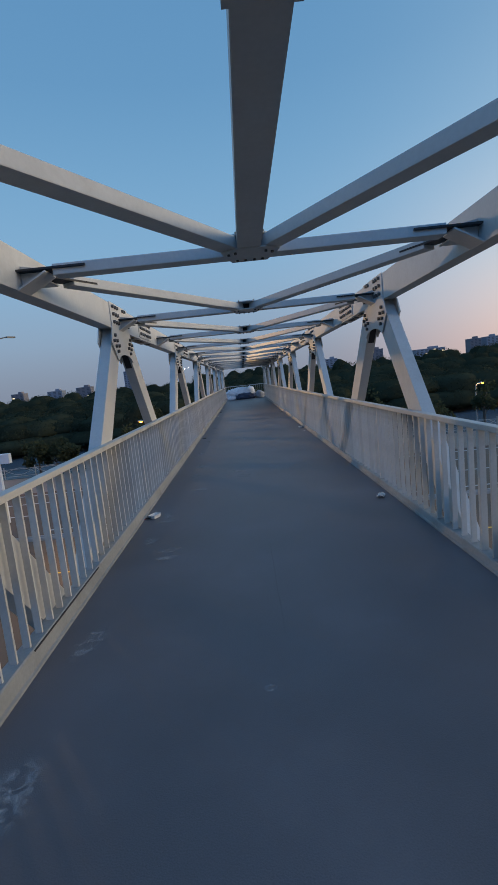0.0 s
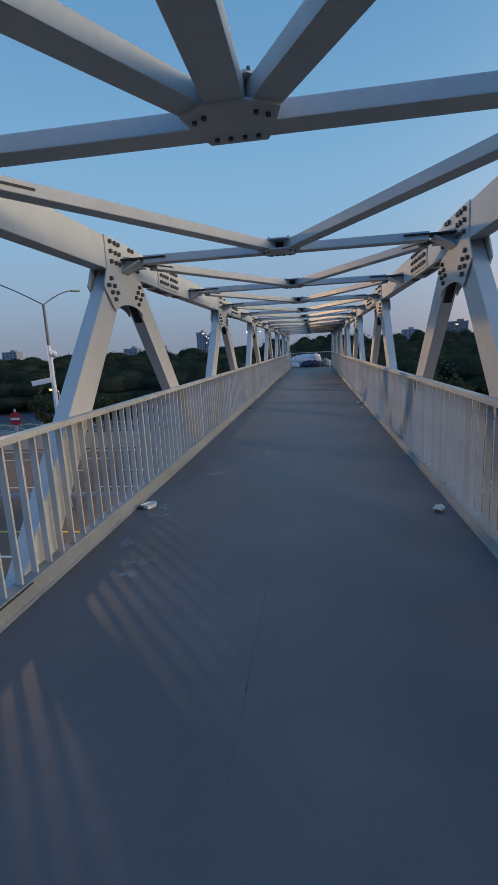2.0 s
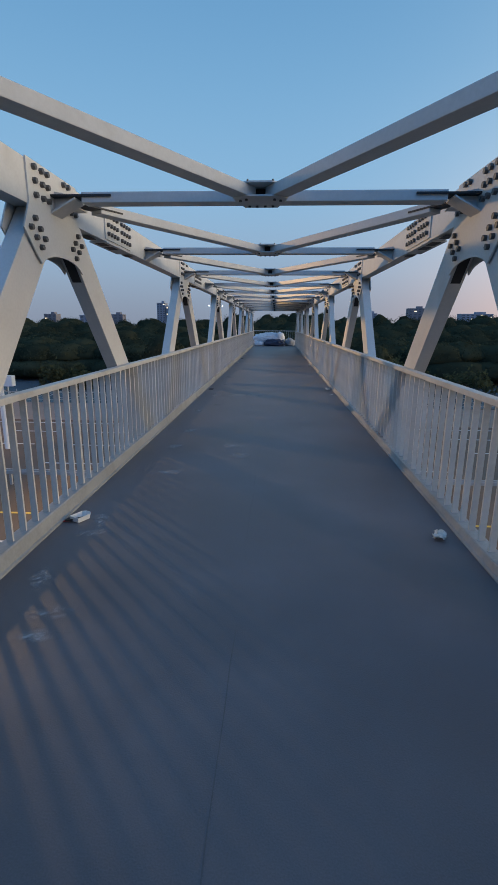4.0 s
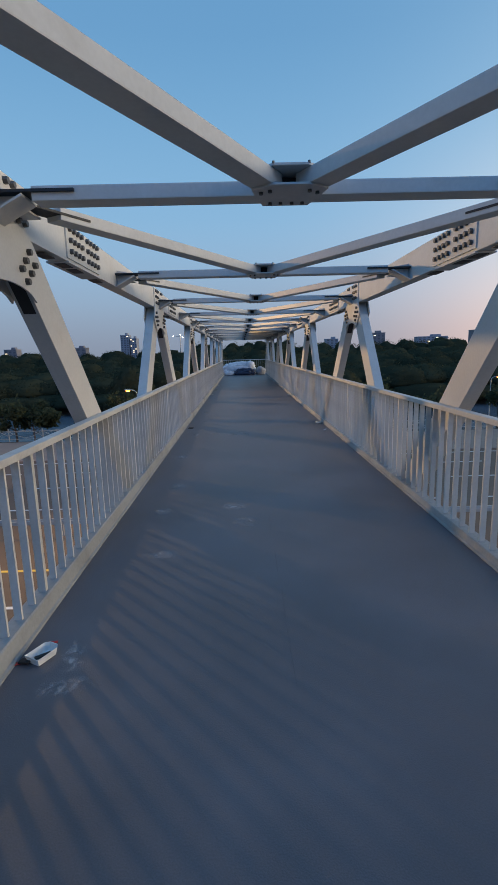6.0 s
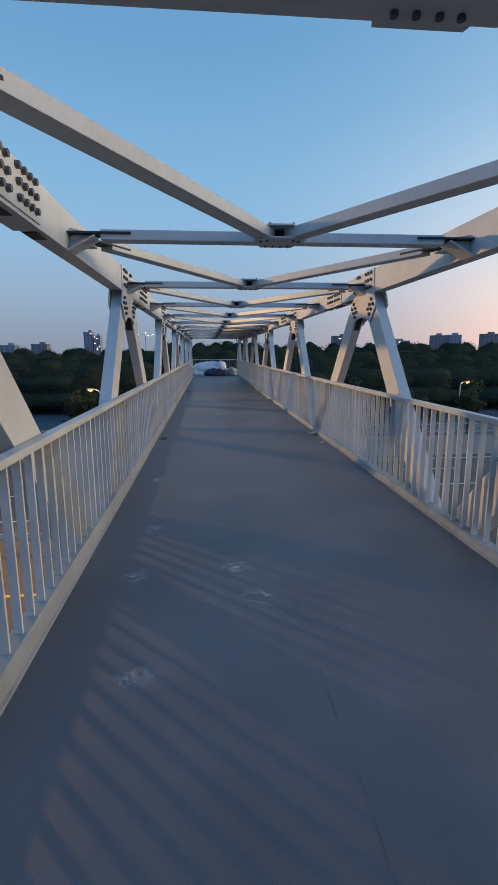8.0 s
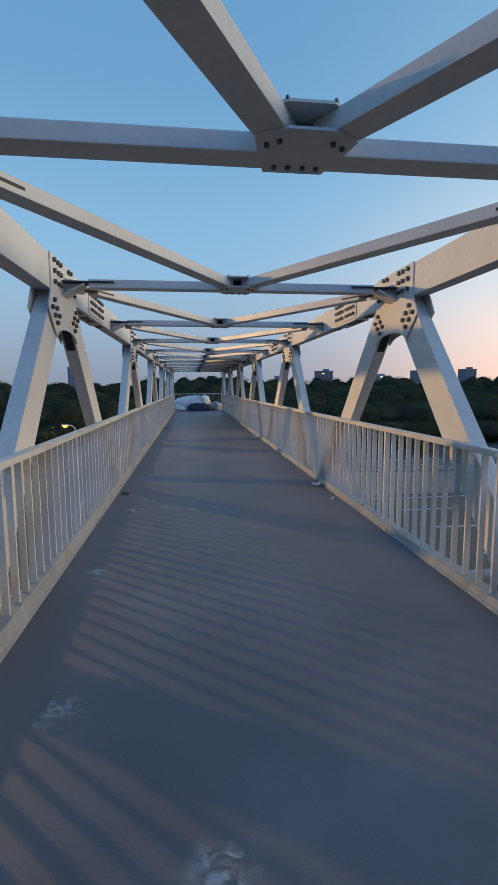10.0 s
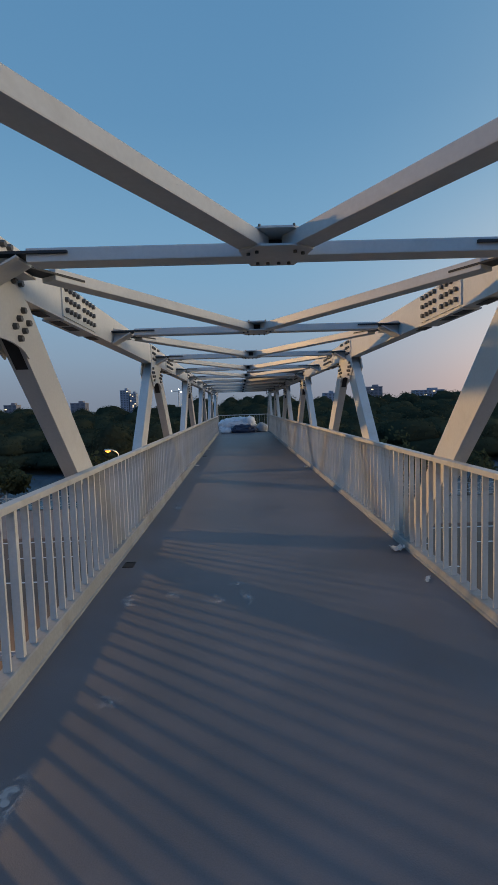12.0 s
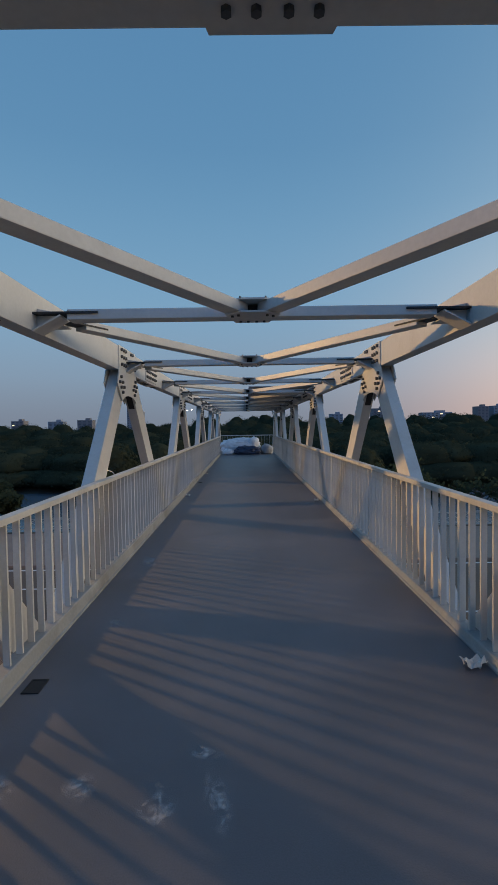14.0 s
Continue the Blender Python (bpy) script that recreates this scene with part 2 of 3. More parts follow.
def rod(bm, a, b, r, r2=None, seg=8):
    a, b = Vector(a), Vector(b)
    d = b - a
    g = bmesh.ops.create_cone(bm, cap_ends=True, segments=seg, radius1=r, radius2=r if r2 is None else r2, depth=d.length)
    m = Matrix.Translation((a + b) / 2) @ d.to_track_quat("Z", "Y").to_matrix().to_4x4()
    bmesh.ops.transform(bm, matrix=m, verts=g["verts"])
    return g["verts"]


def prism(bm, pts, axis, lo, hi):
    """A polygon extruded along an axis: pts are the other two coordinates in order."""
    def place(p, v):
        return {"x": (v, p[0], p[1]), "y": (p[0], v, p[1]), "z": (p[0], p[1], v)}[axis]
    lower = [bm.verts.new(place(p, lo)) for p in pts]
    upper = [bm.verts.new(place(p, hi)) for p in pts]
    bm.faces.new(lower)
    bm.faces.new(upper[::-1])
    for i in range(len(pts)):
        j = (i + 1) % len(pts)
        bm.faces.new((lower[i], upper[i], upper[j], lower[j]))


def mesh_of(name, bm, mat, bevel=0.0, smooth=False):
    if bevel:
        bmesh.ops.bevel(bm, geom=list(bm.edges), offset=bevel, segments=2, affect="EDGES", profile=0.7)
    bmesh.ops.recalc_face_normals(bm, faces=bm.faces)
    me = bpy.data.meshes.new(name)
    bm.to_mesh(me)
    bm.free()
    me.materials.append(mat)
    if smooth:
        me.shade_smooth()
    return me


def part(name, bm, mat, parent, label="", bevel=0.0, smooth=False):
    ob = new(name, mesh_of(name, bm, mat, bevel, smooth))
    ob.parent = parent
    if label:
        tagged(ob, label)
    return ob


def piece(name, me, parent, m):
    ob = new(name, me)
    ob.parent = parent
    ob.matrix_basis = m
    return ob


def thing(name, label, category, at=(0, 0, 0), group="", kind=""):
    return tagged(new(name), label, category, group, kind) if at == (0, 0, 0) else _placed(name, label, category, at, group, kind)


def _placed(name, label, category, at, group, kind):
    ob = tagged(new(name), label, category, group, kind)
    ob.location = at
    return ob


def tube(bm, pts, r, seg=6):
    """One bent rod through a row of points."""
    pts = [Vector(p) for p in pts]
    rings = []
    for i, p in enumerate(pts):
        d = (pts[min(i + 1, len(pts) - 1)] - pts[max(i - 1, 0)]).normalized()
        side = d.cross(Vector((0, 1, 0.01))).normalized()
        up = side.cross(d)
        rings.append([bm.verts.new(p + (side * math.cos(a) + up * math.sin(a)) * r) for a in (2 * math.pi * k / seg for k in range(seg))])
    for a, c in zip(rings, rings[1:]):
        for k in range(seg):
            bm.faces.new((a[k], a[(k + 1) % seg], c[(k + 1) % seg], c[k]))
    bm.faces.new(rings[0])
    bm.faces.new(rings[-1])


# ---- plan of the bridge ----
PANEL = 3.0
Y0 = 7.32                   # one cross beam, above a truss node
Y_START, Y_END = -8.6, 42.8
HALF = 1.70                 # half the deck between the kerbs
X_IN, X_OUT = 1.816, 1.98    # truss faces
Z_BOT, Z_TOP = 2.612, 2.942  # top chord
GROUND_Z = -5.6


def beam_y(k):
    return Y0 + PANEL * k


# ---- deck ----
bm = bmesh.new()
box(bm, (0, (Y_START + 46.0) / 2, -0.10), (2 * HALF + 0.30, 46.0 - Y_START, 0.2))
deck = tagged(new("floor", mesh_of("floor", bm, DECK)), "dark grey worn coated footbridge deck", "bridge deck", kind="structure")
bm = bmesh.new()
for x in (-1.2, 0, 1.2):
    box(bm, (x, (Y_START + Y_END) / 2, -0.36), (0.2, Y_END - Y_START, 0.3))
for k in range(-5, 13):
    box(bm, (0, beam_y(k), -0.36), (4.2, 0.18, 0.28))
tagged(new("deck_frame", mesh_of("deck_frame", bm, STEEL)), "grey steel floor beams under the deck", "floor beam", kind="structure")

# the lengthwise joint between the deck sheets, sealed and a little uneven
rs = random.Random(12)
bm = bmesh.new()
y, x = 3.4, -0.05
while y < 9.2:
    ly, nx = rs.uniform(0.25, 0.7), -0.05 + rs.uniform(-0.010, 0.010)
    if rs.random() < 0.7:
        bar(bm, (x, y, 0.0), (nx, y + ly, 0.0), rs.uniform(0.003, 0.006), 0.002)
    y, x = y + ly, nx
tagged(new("deck_joint", mesh_of("deck_joint", bm, SEAM)), "dark worn sealed joint along the middle of the deck", "deck joint", kind="structure")

# ---- trusses ----
hexbolt = bmesh.new()
bmesh.ops.create_cone(hexbolt, cap_ends=True, segments=6, radius1=0.026, radius2=0.023, depth=0.036)
HEXBOLT = mesh_of("bolt", hexbolt, BOLT)


def gusset_points():
    pts = [(-0.47, 2.952), (0.47, 2.952), (0.47, 2.63), (0.62, 2.42), (0.50, 2.175)]
    for i in range(1, 12):
        a = math.pi * i / 12
        pts.append((0.078 + 0.403 * math.cos(a), 2.165 + 0.11 * math.sin(a)))
    return pts + [(-0.345, 2.18), (-0.59, 2.42), (-0.47, 2.63)]


def bolt_places():
    out = [(y, z) for z in (2.90, 2.80, 2.695) for y in (-0.368, -0.244, -0.150)] + [(0.172, 2.905), (0.264, 2.908), (0.30, 2.70), (0.40, 2.70)]
    for s in (-1, 1):
        out += [(s * y, z) for y, z in ((0.42, 2.515), (0.495, 2.437), (0.348, 2.445), (0.42, 2.37), (0.277, 2.38), (0.347, 2.305))]
    return out


def splice_bolts():
    return [(1.33 + (0.102 * i if i < 4 else 0.102 * i + 0.075), z) for i in range(8) for z in (2.70, 2.795, 2.89)]


def truss(side):
    """One Warren truss; side is -1 or 1."""
    root = thing("bridge_truss", "light cream painted steel truss with bolted gussets beside the deck", "bridge truss", group="bridge trusses")
    xc, w = side * (X_IN + X_OUT) / 2, X_OUT - X_IN
    face = side * X_IN
    bm = bmesh.new()
    box(bm, (xc, (Y_START + Y_END) / 2, (Z_BOT + Z_TOP) / 2), (w, Y_END - Y_START, Z_TOP - Z_BOT))
    part("top_chord", bm, STEEL, root, bevel=0.006)
    bm = bmesh.new()
    box(bm, (xc, (Y_START + Y_END) / 2, -0.62), (w, Y_END - Y_START, 0.36))
    part("bottom_chord", bm, STEEL, root, bevel=0.006)
    gp = gusset_points()
    for k in range(-4, 13, 2):
        y = beam_y(k)
        for s in (-1, 1):
            bm = bmesh.new()
            foot, head = (3.28, 0.32) if s > 0 else (2.82, 0.115)
            a, b = Vector((xc, y + s * foot, -0.5)), Vector((xc, y + s * head, Z_BOT + 0.015))
            bar(bm, a, b, 0.345, w - 0.02, up=(1, 0, 0))
            leg = part("diagonal", bm, STEEL, root, bevel=0.006)
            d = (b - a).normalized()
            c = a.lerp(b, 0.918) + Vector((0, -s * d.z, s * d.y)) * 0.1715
            # no opening is cut: a black sheet paints the shade of the hollow leg
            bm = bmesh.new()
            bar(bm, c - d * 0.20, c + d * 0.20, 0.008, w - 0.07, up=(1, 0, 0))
            part("open_end_shade", bm, DARK, leg, "black sheet for the shade in the leg's open recess")
        for lo, hi in ((face - side * 0.014, face), (side * X_OUT, side * (X_OUT + 0.014))):
            bm = bmesh.new()
            prism(bm, [(y + a, b) for a, b in gp], "x", min(lo, hi), max(lo, hi))
            gus = part("gusset_plate", bm, STEEL, root, bevel=0.0)
            if lo == face - side * 0.014:
                for a, b in bolt_places():
                    piece("bolt", HEXBOLT, gus, Matrix.Translation((lo - side * 0.012, y + a, b)) @ pose(0, 0, 0, 0, 90, 0))
        bm = bmesh.new()
        lo = face - side * 0.014
        box(bm, ((lo + face) / 2, y + 1.73, 2.785), (0.014, 0.96, 0.295))
        spl = part("splice_plate", bm, STEEL, root, bevel=0.002)
        for a, b in splice_bolts():
            piece("bolt", HEXBOLT, spl, Matrix.Translation((lo - side * 0.012, y + a, b)) @ pose(0, 0, 0, 0, 90, 0))
        bm = bmesh.new()
        box(bm, (xc, y + 1.73, Z_BOT - 0.008), (0.2, 0.96, 0.014))
        part("lower_splice_plate", bm, STEEL, root)
        # the chord stays closed; black sheets stand for shade inside its hand holes
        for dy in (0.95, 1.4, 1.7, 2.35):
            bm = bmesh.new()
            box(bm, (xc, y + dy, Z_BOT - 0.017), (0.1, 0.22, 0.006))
            part("hand_hole_shade", bm, DARK, root, "black sheet for the shade in a chord hand hole")
    return root


truss(-1)
truss(1)

# ---- cross beams and lateral braces ----
T_LO, T_HI = 2.705, 2.790
T_MID = (T_LO + T_HI) / 2


def node_plate(near):
    """The hexagonal plate that joins two braces to a beam, in plan."""
    half = [(0.095, near), (0.222, -0.225), (0.190, -0.075), (0.142, 0.090)]
    return half + [(-x, y) for x, y in reversed(half)]


def cross_beam():
    root = thing("cross_beam", "light painted steel cross beam bolted between the trusses", "cross beam", group="cross beams")
    bm = bmesh.new()
    box(bm, (0, 0.0075, T_MID), (3.08, 0.160, T_HI - T_LO))
    part("beam_tube", bm, STEEL, root, bevel=0.008)
    for s in (-1, 1):
        # knife plate; its dark colour stands for the shade in the tube's slot
        bm = bmesh.new()
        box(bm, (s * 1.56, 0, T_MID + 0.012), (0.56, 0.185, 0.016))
        part("end_fin_shade", bm, DARK, root, "knife plate coloured dark for the slot's shade")
        bm = bmesh.new()
        prism(bm, [(s * 1.812, T_LO - 0.10), (s * 1.812, T_HI + 0.02), (s * 1.60, T_HI - 0.02), (s * 1.60, T_LO + 0.02)], "y", -0.012, 0.012)
        part("bracket_web", bm, STEEL, root)
        bm = bmesh.new()
        prism(bm, [(s * 1.812, T_LO - 0.10), (s * 1.812, T_LO - 0.085), (s * 1.585, T_LO + 0.035), (s * 1.585, T_LO + 0.02)], "y", -0.11, 0.11)
        part("bracket_flange", bm, STEEL, root)
    bm = bmesh.new()
    prism(bm, node_plate(-0.302), "z", T_LO - 0.013, T_LO - 0.001)
    low = part("lower_node_plate", bm, STEEL, root)
    for x, y in ((-0.10, 0.02), (-0.035, 0.02), (0.035, 0.02), (0.10, 0.02), (-0.165, -0.175), (-0.115, -0.21), (0.165, -0.175), (0.115, -0.21)):
        piece("bolt", HEXBOLT, low, Matrix.Translation((x, y, T_LO - 0.016)) @ Matrix.Diagonal((0.5, 0.5, 0.6, 1)))
    # black sheet that paints the deep shade between the two node plates
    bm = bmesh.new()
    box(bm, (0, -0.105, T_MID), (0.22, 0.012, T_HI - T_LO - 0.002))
    part("open_end_shade", bm, DARK, root, "black sheet for the shade between the plates")
    bm = bmesh.new()
    prism(bm, node_plate(-0.306), "z", T_HI + 0.001, T_HI + 0.013)
    top = part("upper_node_plate", bm, STEEL, root)
    for x, y in ((-0.18, -0.11), (-0.12, -0.15), (0.18, -0.11), (0.12, -0.15), (0.1, -0.30), (-0.1, -0.30)):
        piece("bolt", HEXBOLT, top, Matrix.Translation((x, y, T_HI + 0.017)) @ Matrix.Diagonal((0.35, 0.35, 0.35, 1)))
    return root


def brace(side):
    root = thing("lateral_brace", "light painted steel diagonal brace between beam and truss chord", "brace", group="lateral braces")
    bm = bmesh.new()
    a, b = Vector((side * 0.10, -0.135, T_MID)), Vector((side * 1.58, -2.62, T_MID))
    bar(bm, a, b, 0.145, T_HI - T_LO)
    part("brace_tube", bm, STEEL, root, bevel=0.008)
    d = (b - a).normalized()
    # knife plate again, dark to paint in the shade of the brace's slot
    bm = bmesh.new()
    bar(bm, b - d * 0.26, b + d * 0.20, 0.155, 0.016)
    part("end_fin_shade", bm, DARK, root, "knife plate coloured dark for the slot's shade")
    bm = bmesh.new()
    box(bm, (side * 1.75, -PANEL + 0.24, T_MID - 0.03), (0.18, 0.24, 0.012))
    part("chord_plate", bm, STEEL, root)
    return root


first_beam = cross_beam()
first_brace = {s: brace(s) for s in (-1, 1)}
first_beam.location.y = beam_y(-4)
for s in (-1, 1):
    first_brace[s].location.y = beam_y(-4)
for k in range(-3, 12):
    copy_thing(first_beam, pose(0, beam_y(k), 0))
    for s in (-1, 1):
        copy_thing(first_brace[s], pose(0, beam_y(k), 0))

# the long middle beam over the first bays
root = thing("middle_beam", "light painted steel beam along the middle overhead", "beam")
bm = bmesh.new()
box(bm, (-0.012, (beam_y(-1) - 0.1 + Y_START) / 2, T_MID - 0.002), (0.174, beam_y(-1) - 0.1 - Y_START, T_HI - T_LO + 0.002))
part("beam_tube", bm, STEEL, root, bevel=0.008)
bm = bmesh.new()
box(bm, (-0.012, 1.41, T_LO - 0.011), (0.212, 0.7, 0.016))
part("splice_plate", bm, STEEL, root)

# ---- railings ----
STEP = PANEL / 16
bm = bmesh.new()
box(bm, (0, 0, 0.61), (0.050, 0.020, 1.06))
BALUSTER = mesh_of("baluster", bm, RAIL, bevel=0.002)
bm = bmesh.new()
box(bm, (0, 0, 0.61), (0.056, 0.040, 1.06))
RAIL_POST = mesh_of("post", bm, RAIL, bevel=0.003)


def railing(side):
    root = thing("railing", "cream painted steel railing with flat upright bars along the deck", "railing", group="bridge railings")
    length, mid = Y_END - Y_START, (Y_END + Y_START) / 2
    bm = bmesh.new()
    box(bm, (side * 1.775, mid, 1.165), (0.085, length, 0.05))
    part("handrail", bm, RAIL, root, bevel=0.008)
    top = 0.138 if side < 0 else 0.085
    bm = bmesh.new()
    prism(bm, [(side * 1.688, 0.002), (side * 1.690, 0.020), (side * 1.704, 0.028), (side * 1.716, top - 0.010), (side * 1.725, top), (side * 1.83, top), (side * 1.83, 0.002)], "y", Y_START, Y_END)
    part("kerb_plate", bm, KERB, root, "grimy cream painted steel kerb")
    for y0, y1 in ((3.35, 4.75),) if side < 0 else ():
        bm = bmesh.new()
        bar(bm, (side * 1.7135, y0, top - 0.013), (side * 1.7135, y1, top - 0.013), 0.008, 0.010)
        part("open_joint", bm, DARK, root, "black open joint in the kerb")
    first = math.ceil((Y_START + 0.05 - Y0) / STEP)
    for i in range(first, int((Y_END - Y0) / STEP)):
        post = i % 16 == 0
        piece("post" if post else "baluster", RAIL_POST if post else BALUSTER, root, Matrix.Translation((side * 1.775, Y0 + STEP * i, 0)))
    return root


railing(-1)
railing(1)

# ---- far end of the deck ----
bm = bmesh.new()
box(bm, (0.9, (25.2 + Y_END) / 2, 2.88), (1.75, Y_END - 25.2, 0.02))
for i in range(40):
    box(bm, (0.9, 25.4 + i * 0.43, 2.897), (1.75, 0.05, 0.016))
tagged(new("roof_sheet", mesh_of("roof_sheet", bm, ROOF)), "grey ribbed metal sheet laid over one half of the beams", "roof sheet")

root = thing("end_railing", "cream painted steel railing across the end of the landing", "railing")
bm = bmesh.new()
box(bm, (0, 45.9, 1.165), (4.4, 0.085, 0.05))
part("handrail", bm, RAIL, root, bevel=0.008)
bm = bmesh.new()
box(bm, (0, 45.9, 0.06), (4.4, 0.1, 0.12))
part("kerb_plate", bm, RAIL, root)
bm = bmesh.new()
box(bm, (0, 0, 0.63), (0.011, 0.062, 1.02))
END_BAL = mesh_of("baluster", bm, RAIL)
for i in range(25):
    piece("baluster", END_BAL, root, Matrix.Translation((-2.13 + i * STEP, 45.9, 0)))


def blob(name, label, category, mat, at, size, rough, seed, flat=0.0, freq=2.2, folds=0.0):
    bm = bmesh.new()
    bmesh.ops.create_icosphere(bm, subdivisions=5 if size[0] > 0.5 else 3, radius=1.0)
    off = Vector((seed * 3.7, seed * 1.3, seed * 2.1))
    for v in bm.verts:
        p = v.co.copy()
        n = noise.fractal(p * freq + off, 1.0, 2.0, 4)
        r = 1 + rough * n + folds * abs(noise.noise(p * freq * 3 + off))
        q = Vector((math.copysign(abs(p.x) ** 0.75, p.x), math.copysign(abs(p.y) ** 0.75, p.y), p.z)) * r
        v.co = Vector((q.x * size[0], q.y * size[1], max(q.z, -flat) * size[2]))
    lo = min(v.co.z for v in bm.verts)
    for v in bm.verts:
        v.co.z -= lo
    ob = new(name, mesh_of(name, bm, mat, smooth=size[0] > 0.3))
    ob.location = at
    return tagged(ob, label, category)


blob("wrapped_bundle", "long bundle wrapped in crumpled white plastic film on the deck", "wrapped bundle", FILM, (-0.45, 43.5, 0.20), (1.25, 0.75, 0.60), 0.15, 3, 0.45, 1.3, 0.16)
blob("white_sack", "white plastic sack slumped on top of the pile", "sack", FILM, (0.40, 43.25, 0.1), (0.42, 0.45, 0.66), 0.25, 7, 0.55, 1.6, 0.2)
blob("blue_bundle", "dark blue tarpaulin bundle under the white film", "tarp bundle", TARP, (0.02, 42.70, 0.002), (0.82, 0.42, 0.36), 0.22, 5, 0.5, 2.0, 0.12)
blob("pale_bundle", "pale wrapped bundle low at the railing", "bundle", FILM, (-1.22, 42.75, 0.002), (0.38, 0.36, 0.24), 0.2, 9, 0.5, 2.0, 0.1)
blob("grey_sack", "grey sack lying beside the railing", "sack", GREYBAG, (1.28, 43.2, 0.002), (0.40, 0.5, 0.42), 0.2, 11, 0.5, 2.0, 0.1)


# ---- litter and marks on the deck ----
def crumple(label, at, size, seed, turn):
    bm = bmesh.new()
    bmesh.ops.create_grid(bm, x_segments=7, y_segments=5, size=0.5)
    r = random.Random(seed)
    for v in bm.verts:
        v.co = Vector((v.co.x * size[0] + r.uniform(-1, 1) * 0.012, v.co.y * size[1] + r.uniform(-1, 1) * 0.012, abs(v.co.x) * size[2] * 1.2 + r.uniform(0, 1) * size[2]))
    lo = min(v.co.z for v in bm.verts)
    for v in bm.verts:
        v.co.z -= lo
    g = bmesh.ops.solidify(bm, geom=bm.faces[:], thickness=0.003)
    ob = new("crumpled_wrapper", mesh_of("crumpled_wrapper", bm, PAPER))
    ob.matrix_basis = pose(at[0], at[1], 0.004, 0, 0, turn)
    return tagged(ob, label, "litter", "litter on the deck")


# an open carton tipped beside the kerb
root = thing("food_carton", "torn white food carton tipped open beside the kerb", "litter", (-1.55, 6.74, 0.004), "litter on the deck")
root.rotation_euler = (0, 0, radians(-28))
root.scale = (0.85, 0.85, 0.85)
bm = bmesh.new()
lower = [(-0.055, -0.085), (0.055, -0.085), (0.055, 0.06), (0.03, 0.085), (-0.03, 0.085), (-0.055, 0.06)]
prism(bm, lower, "z", 0.0, 0.004)
for (x0, y0), (x1, y1) in zip(lower, lower[1:] + lower[:1]):
    vs = [bm.verts.new(c) for c in ((x0, y0, 0.0), (x1, y1, 0.0), (x1 * 1.22, y1 * 1.15, 0.055), (x0 * 1.22, y0 * 1.15, 0.055),
                                    (x0 * 0.95, y0 * 0.96, 0.0), (x1 * 0.95, y1 * 0.96, 0.0), (x1 * 1.17, y1 * 1.11, 0.055), (x0 * 1.17, y0 * 1.11, 0.055))]
    for q in ((0, 1, 2, 3), (5, 4, 7, 6), (3, 2, 6, 7), (1, 5, 6, 2), (4, 0, 3, 7), (0, 4, 5, 1)):
        bm.faces.new([vs[k] for k in q])
part("tray", bm, WHITE, root)
for a, c, w in (((-0.03, -0.05, 0.012), (0.03, 0.04, 0.02), 0.03), ((-0.10, -0.11, 0.012), (-0.02, -0.09, 0.02), 0.05)):
    bm = bmesh.new()
    bar(bm, a, c, w, 0.013)
    part("food_scrap", bm, DARK, root, "dark crushed scrap")
for a, c, w in (((-0.11, 0.13, 0.004), (-0.05, 0.17, 0.006), 0.022), ((-0.12, -0.15, 0.004), (-0.07, -0.10, 0.006), 0.03)):
    bm = bmesh.new()
    bar(bm, a, c, w, 0.004)
    part("wrapper_strip", bm, RED, root, "red wrapper strip")
crumple("crumpled white paper scrap by the kerb", (1.53, 6.58), (0.15, 0.10, 0.045), 2, 70)
crumple("crumpled white paper cup scrap by the kerb", (1.58, 15.70), (0.17, 0.12, 0.055), 3, 10)
crumple("small pale paper scrap near the kerb", (-1.60, 24.6), (0.12, 0.08, 0.03), 4, 40)
crumple("small pale paper scrap near the kerb", (1.58, 23.4), (0.12, 0.09, 0.04), 5, 80)
crumple("small pale paper scrap near the kerb", (-1.6, 30.2), (0.12, 0.08, 0.03), 6, 15)
crumple("thin torn paper strip lying on the deck", (1.56, 14.75), (0.16, 0.03, 0.01), 8, 60)

root = thing("drain_opening", "dark rectangular drain opening in the deck beside the kerb", "drain", (-1.57, 15.54, 0))
# the deck is not cut; a black plate stands for the pit's shade
bm = bmesh.new()
box(bm, (0, 0, 0.002), (0.10, 0.16, 0.004))
part("drain_pit_shade", bm, DARK, root, "black plate for the shade in the pit")
bm = bmesh.new()
for c, s in (((-0.055, 0, 0.004), (0.01, 0.18, 0.008)), ((0.055, 0, 0.004), (0.01, 0.18, 0.008)), ((0, 0.085, 0.004), (0.10, 0.01, 0.008)), ((0, -0.085, 0.004), (0.10, 0.01, 0.008))):
    box(bm, c, s)
part("drain_frame", bm, DARK, root)
copy_thing(root, pose(-1.57, 27.5, 0))


def scuff(at, size, seed):
    """A thin patch of pale chalky smears."""
    r = random.Random(seed)
    bm = bmesh.new()
    bm.faces.new([bm.verts.new((math.cos(a) * k, math.sin(a) * k, 0)) for a, k in ((2 * math.pi * i / 18, r.uniform(0.85, 1.15)) for i in range(18))])
    ob = new("paint_scuff", mesh_of("paint_scuff", bm, CHALK))
    ob.matrix_basis = pose(at[0], at[1], 0.0015 + seed * 0.00004, 0, 0, r.uniform(-15, 15)) @ Matrix.Diagonal((size[0] * 0.75, size[1] * 0.75, 1, 1))
    return tagged(ob, "pale chalky scuff marks on the dark deck", "scuff mark", "scuff marks", "stuff")


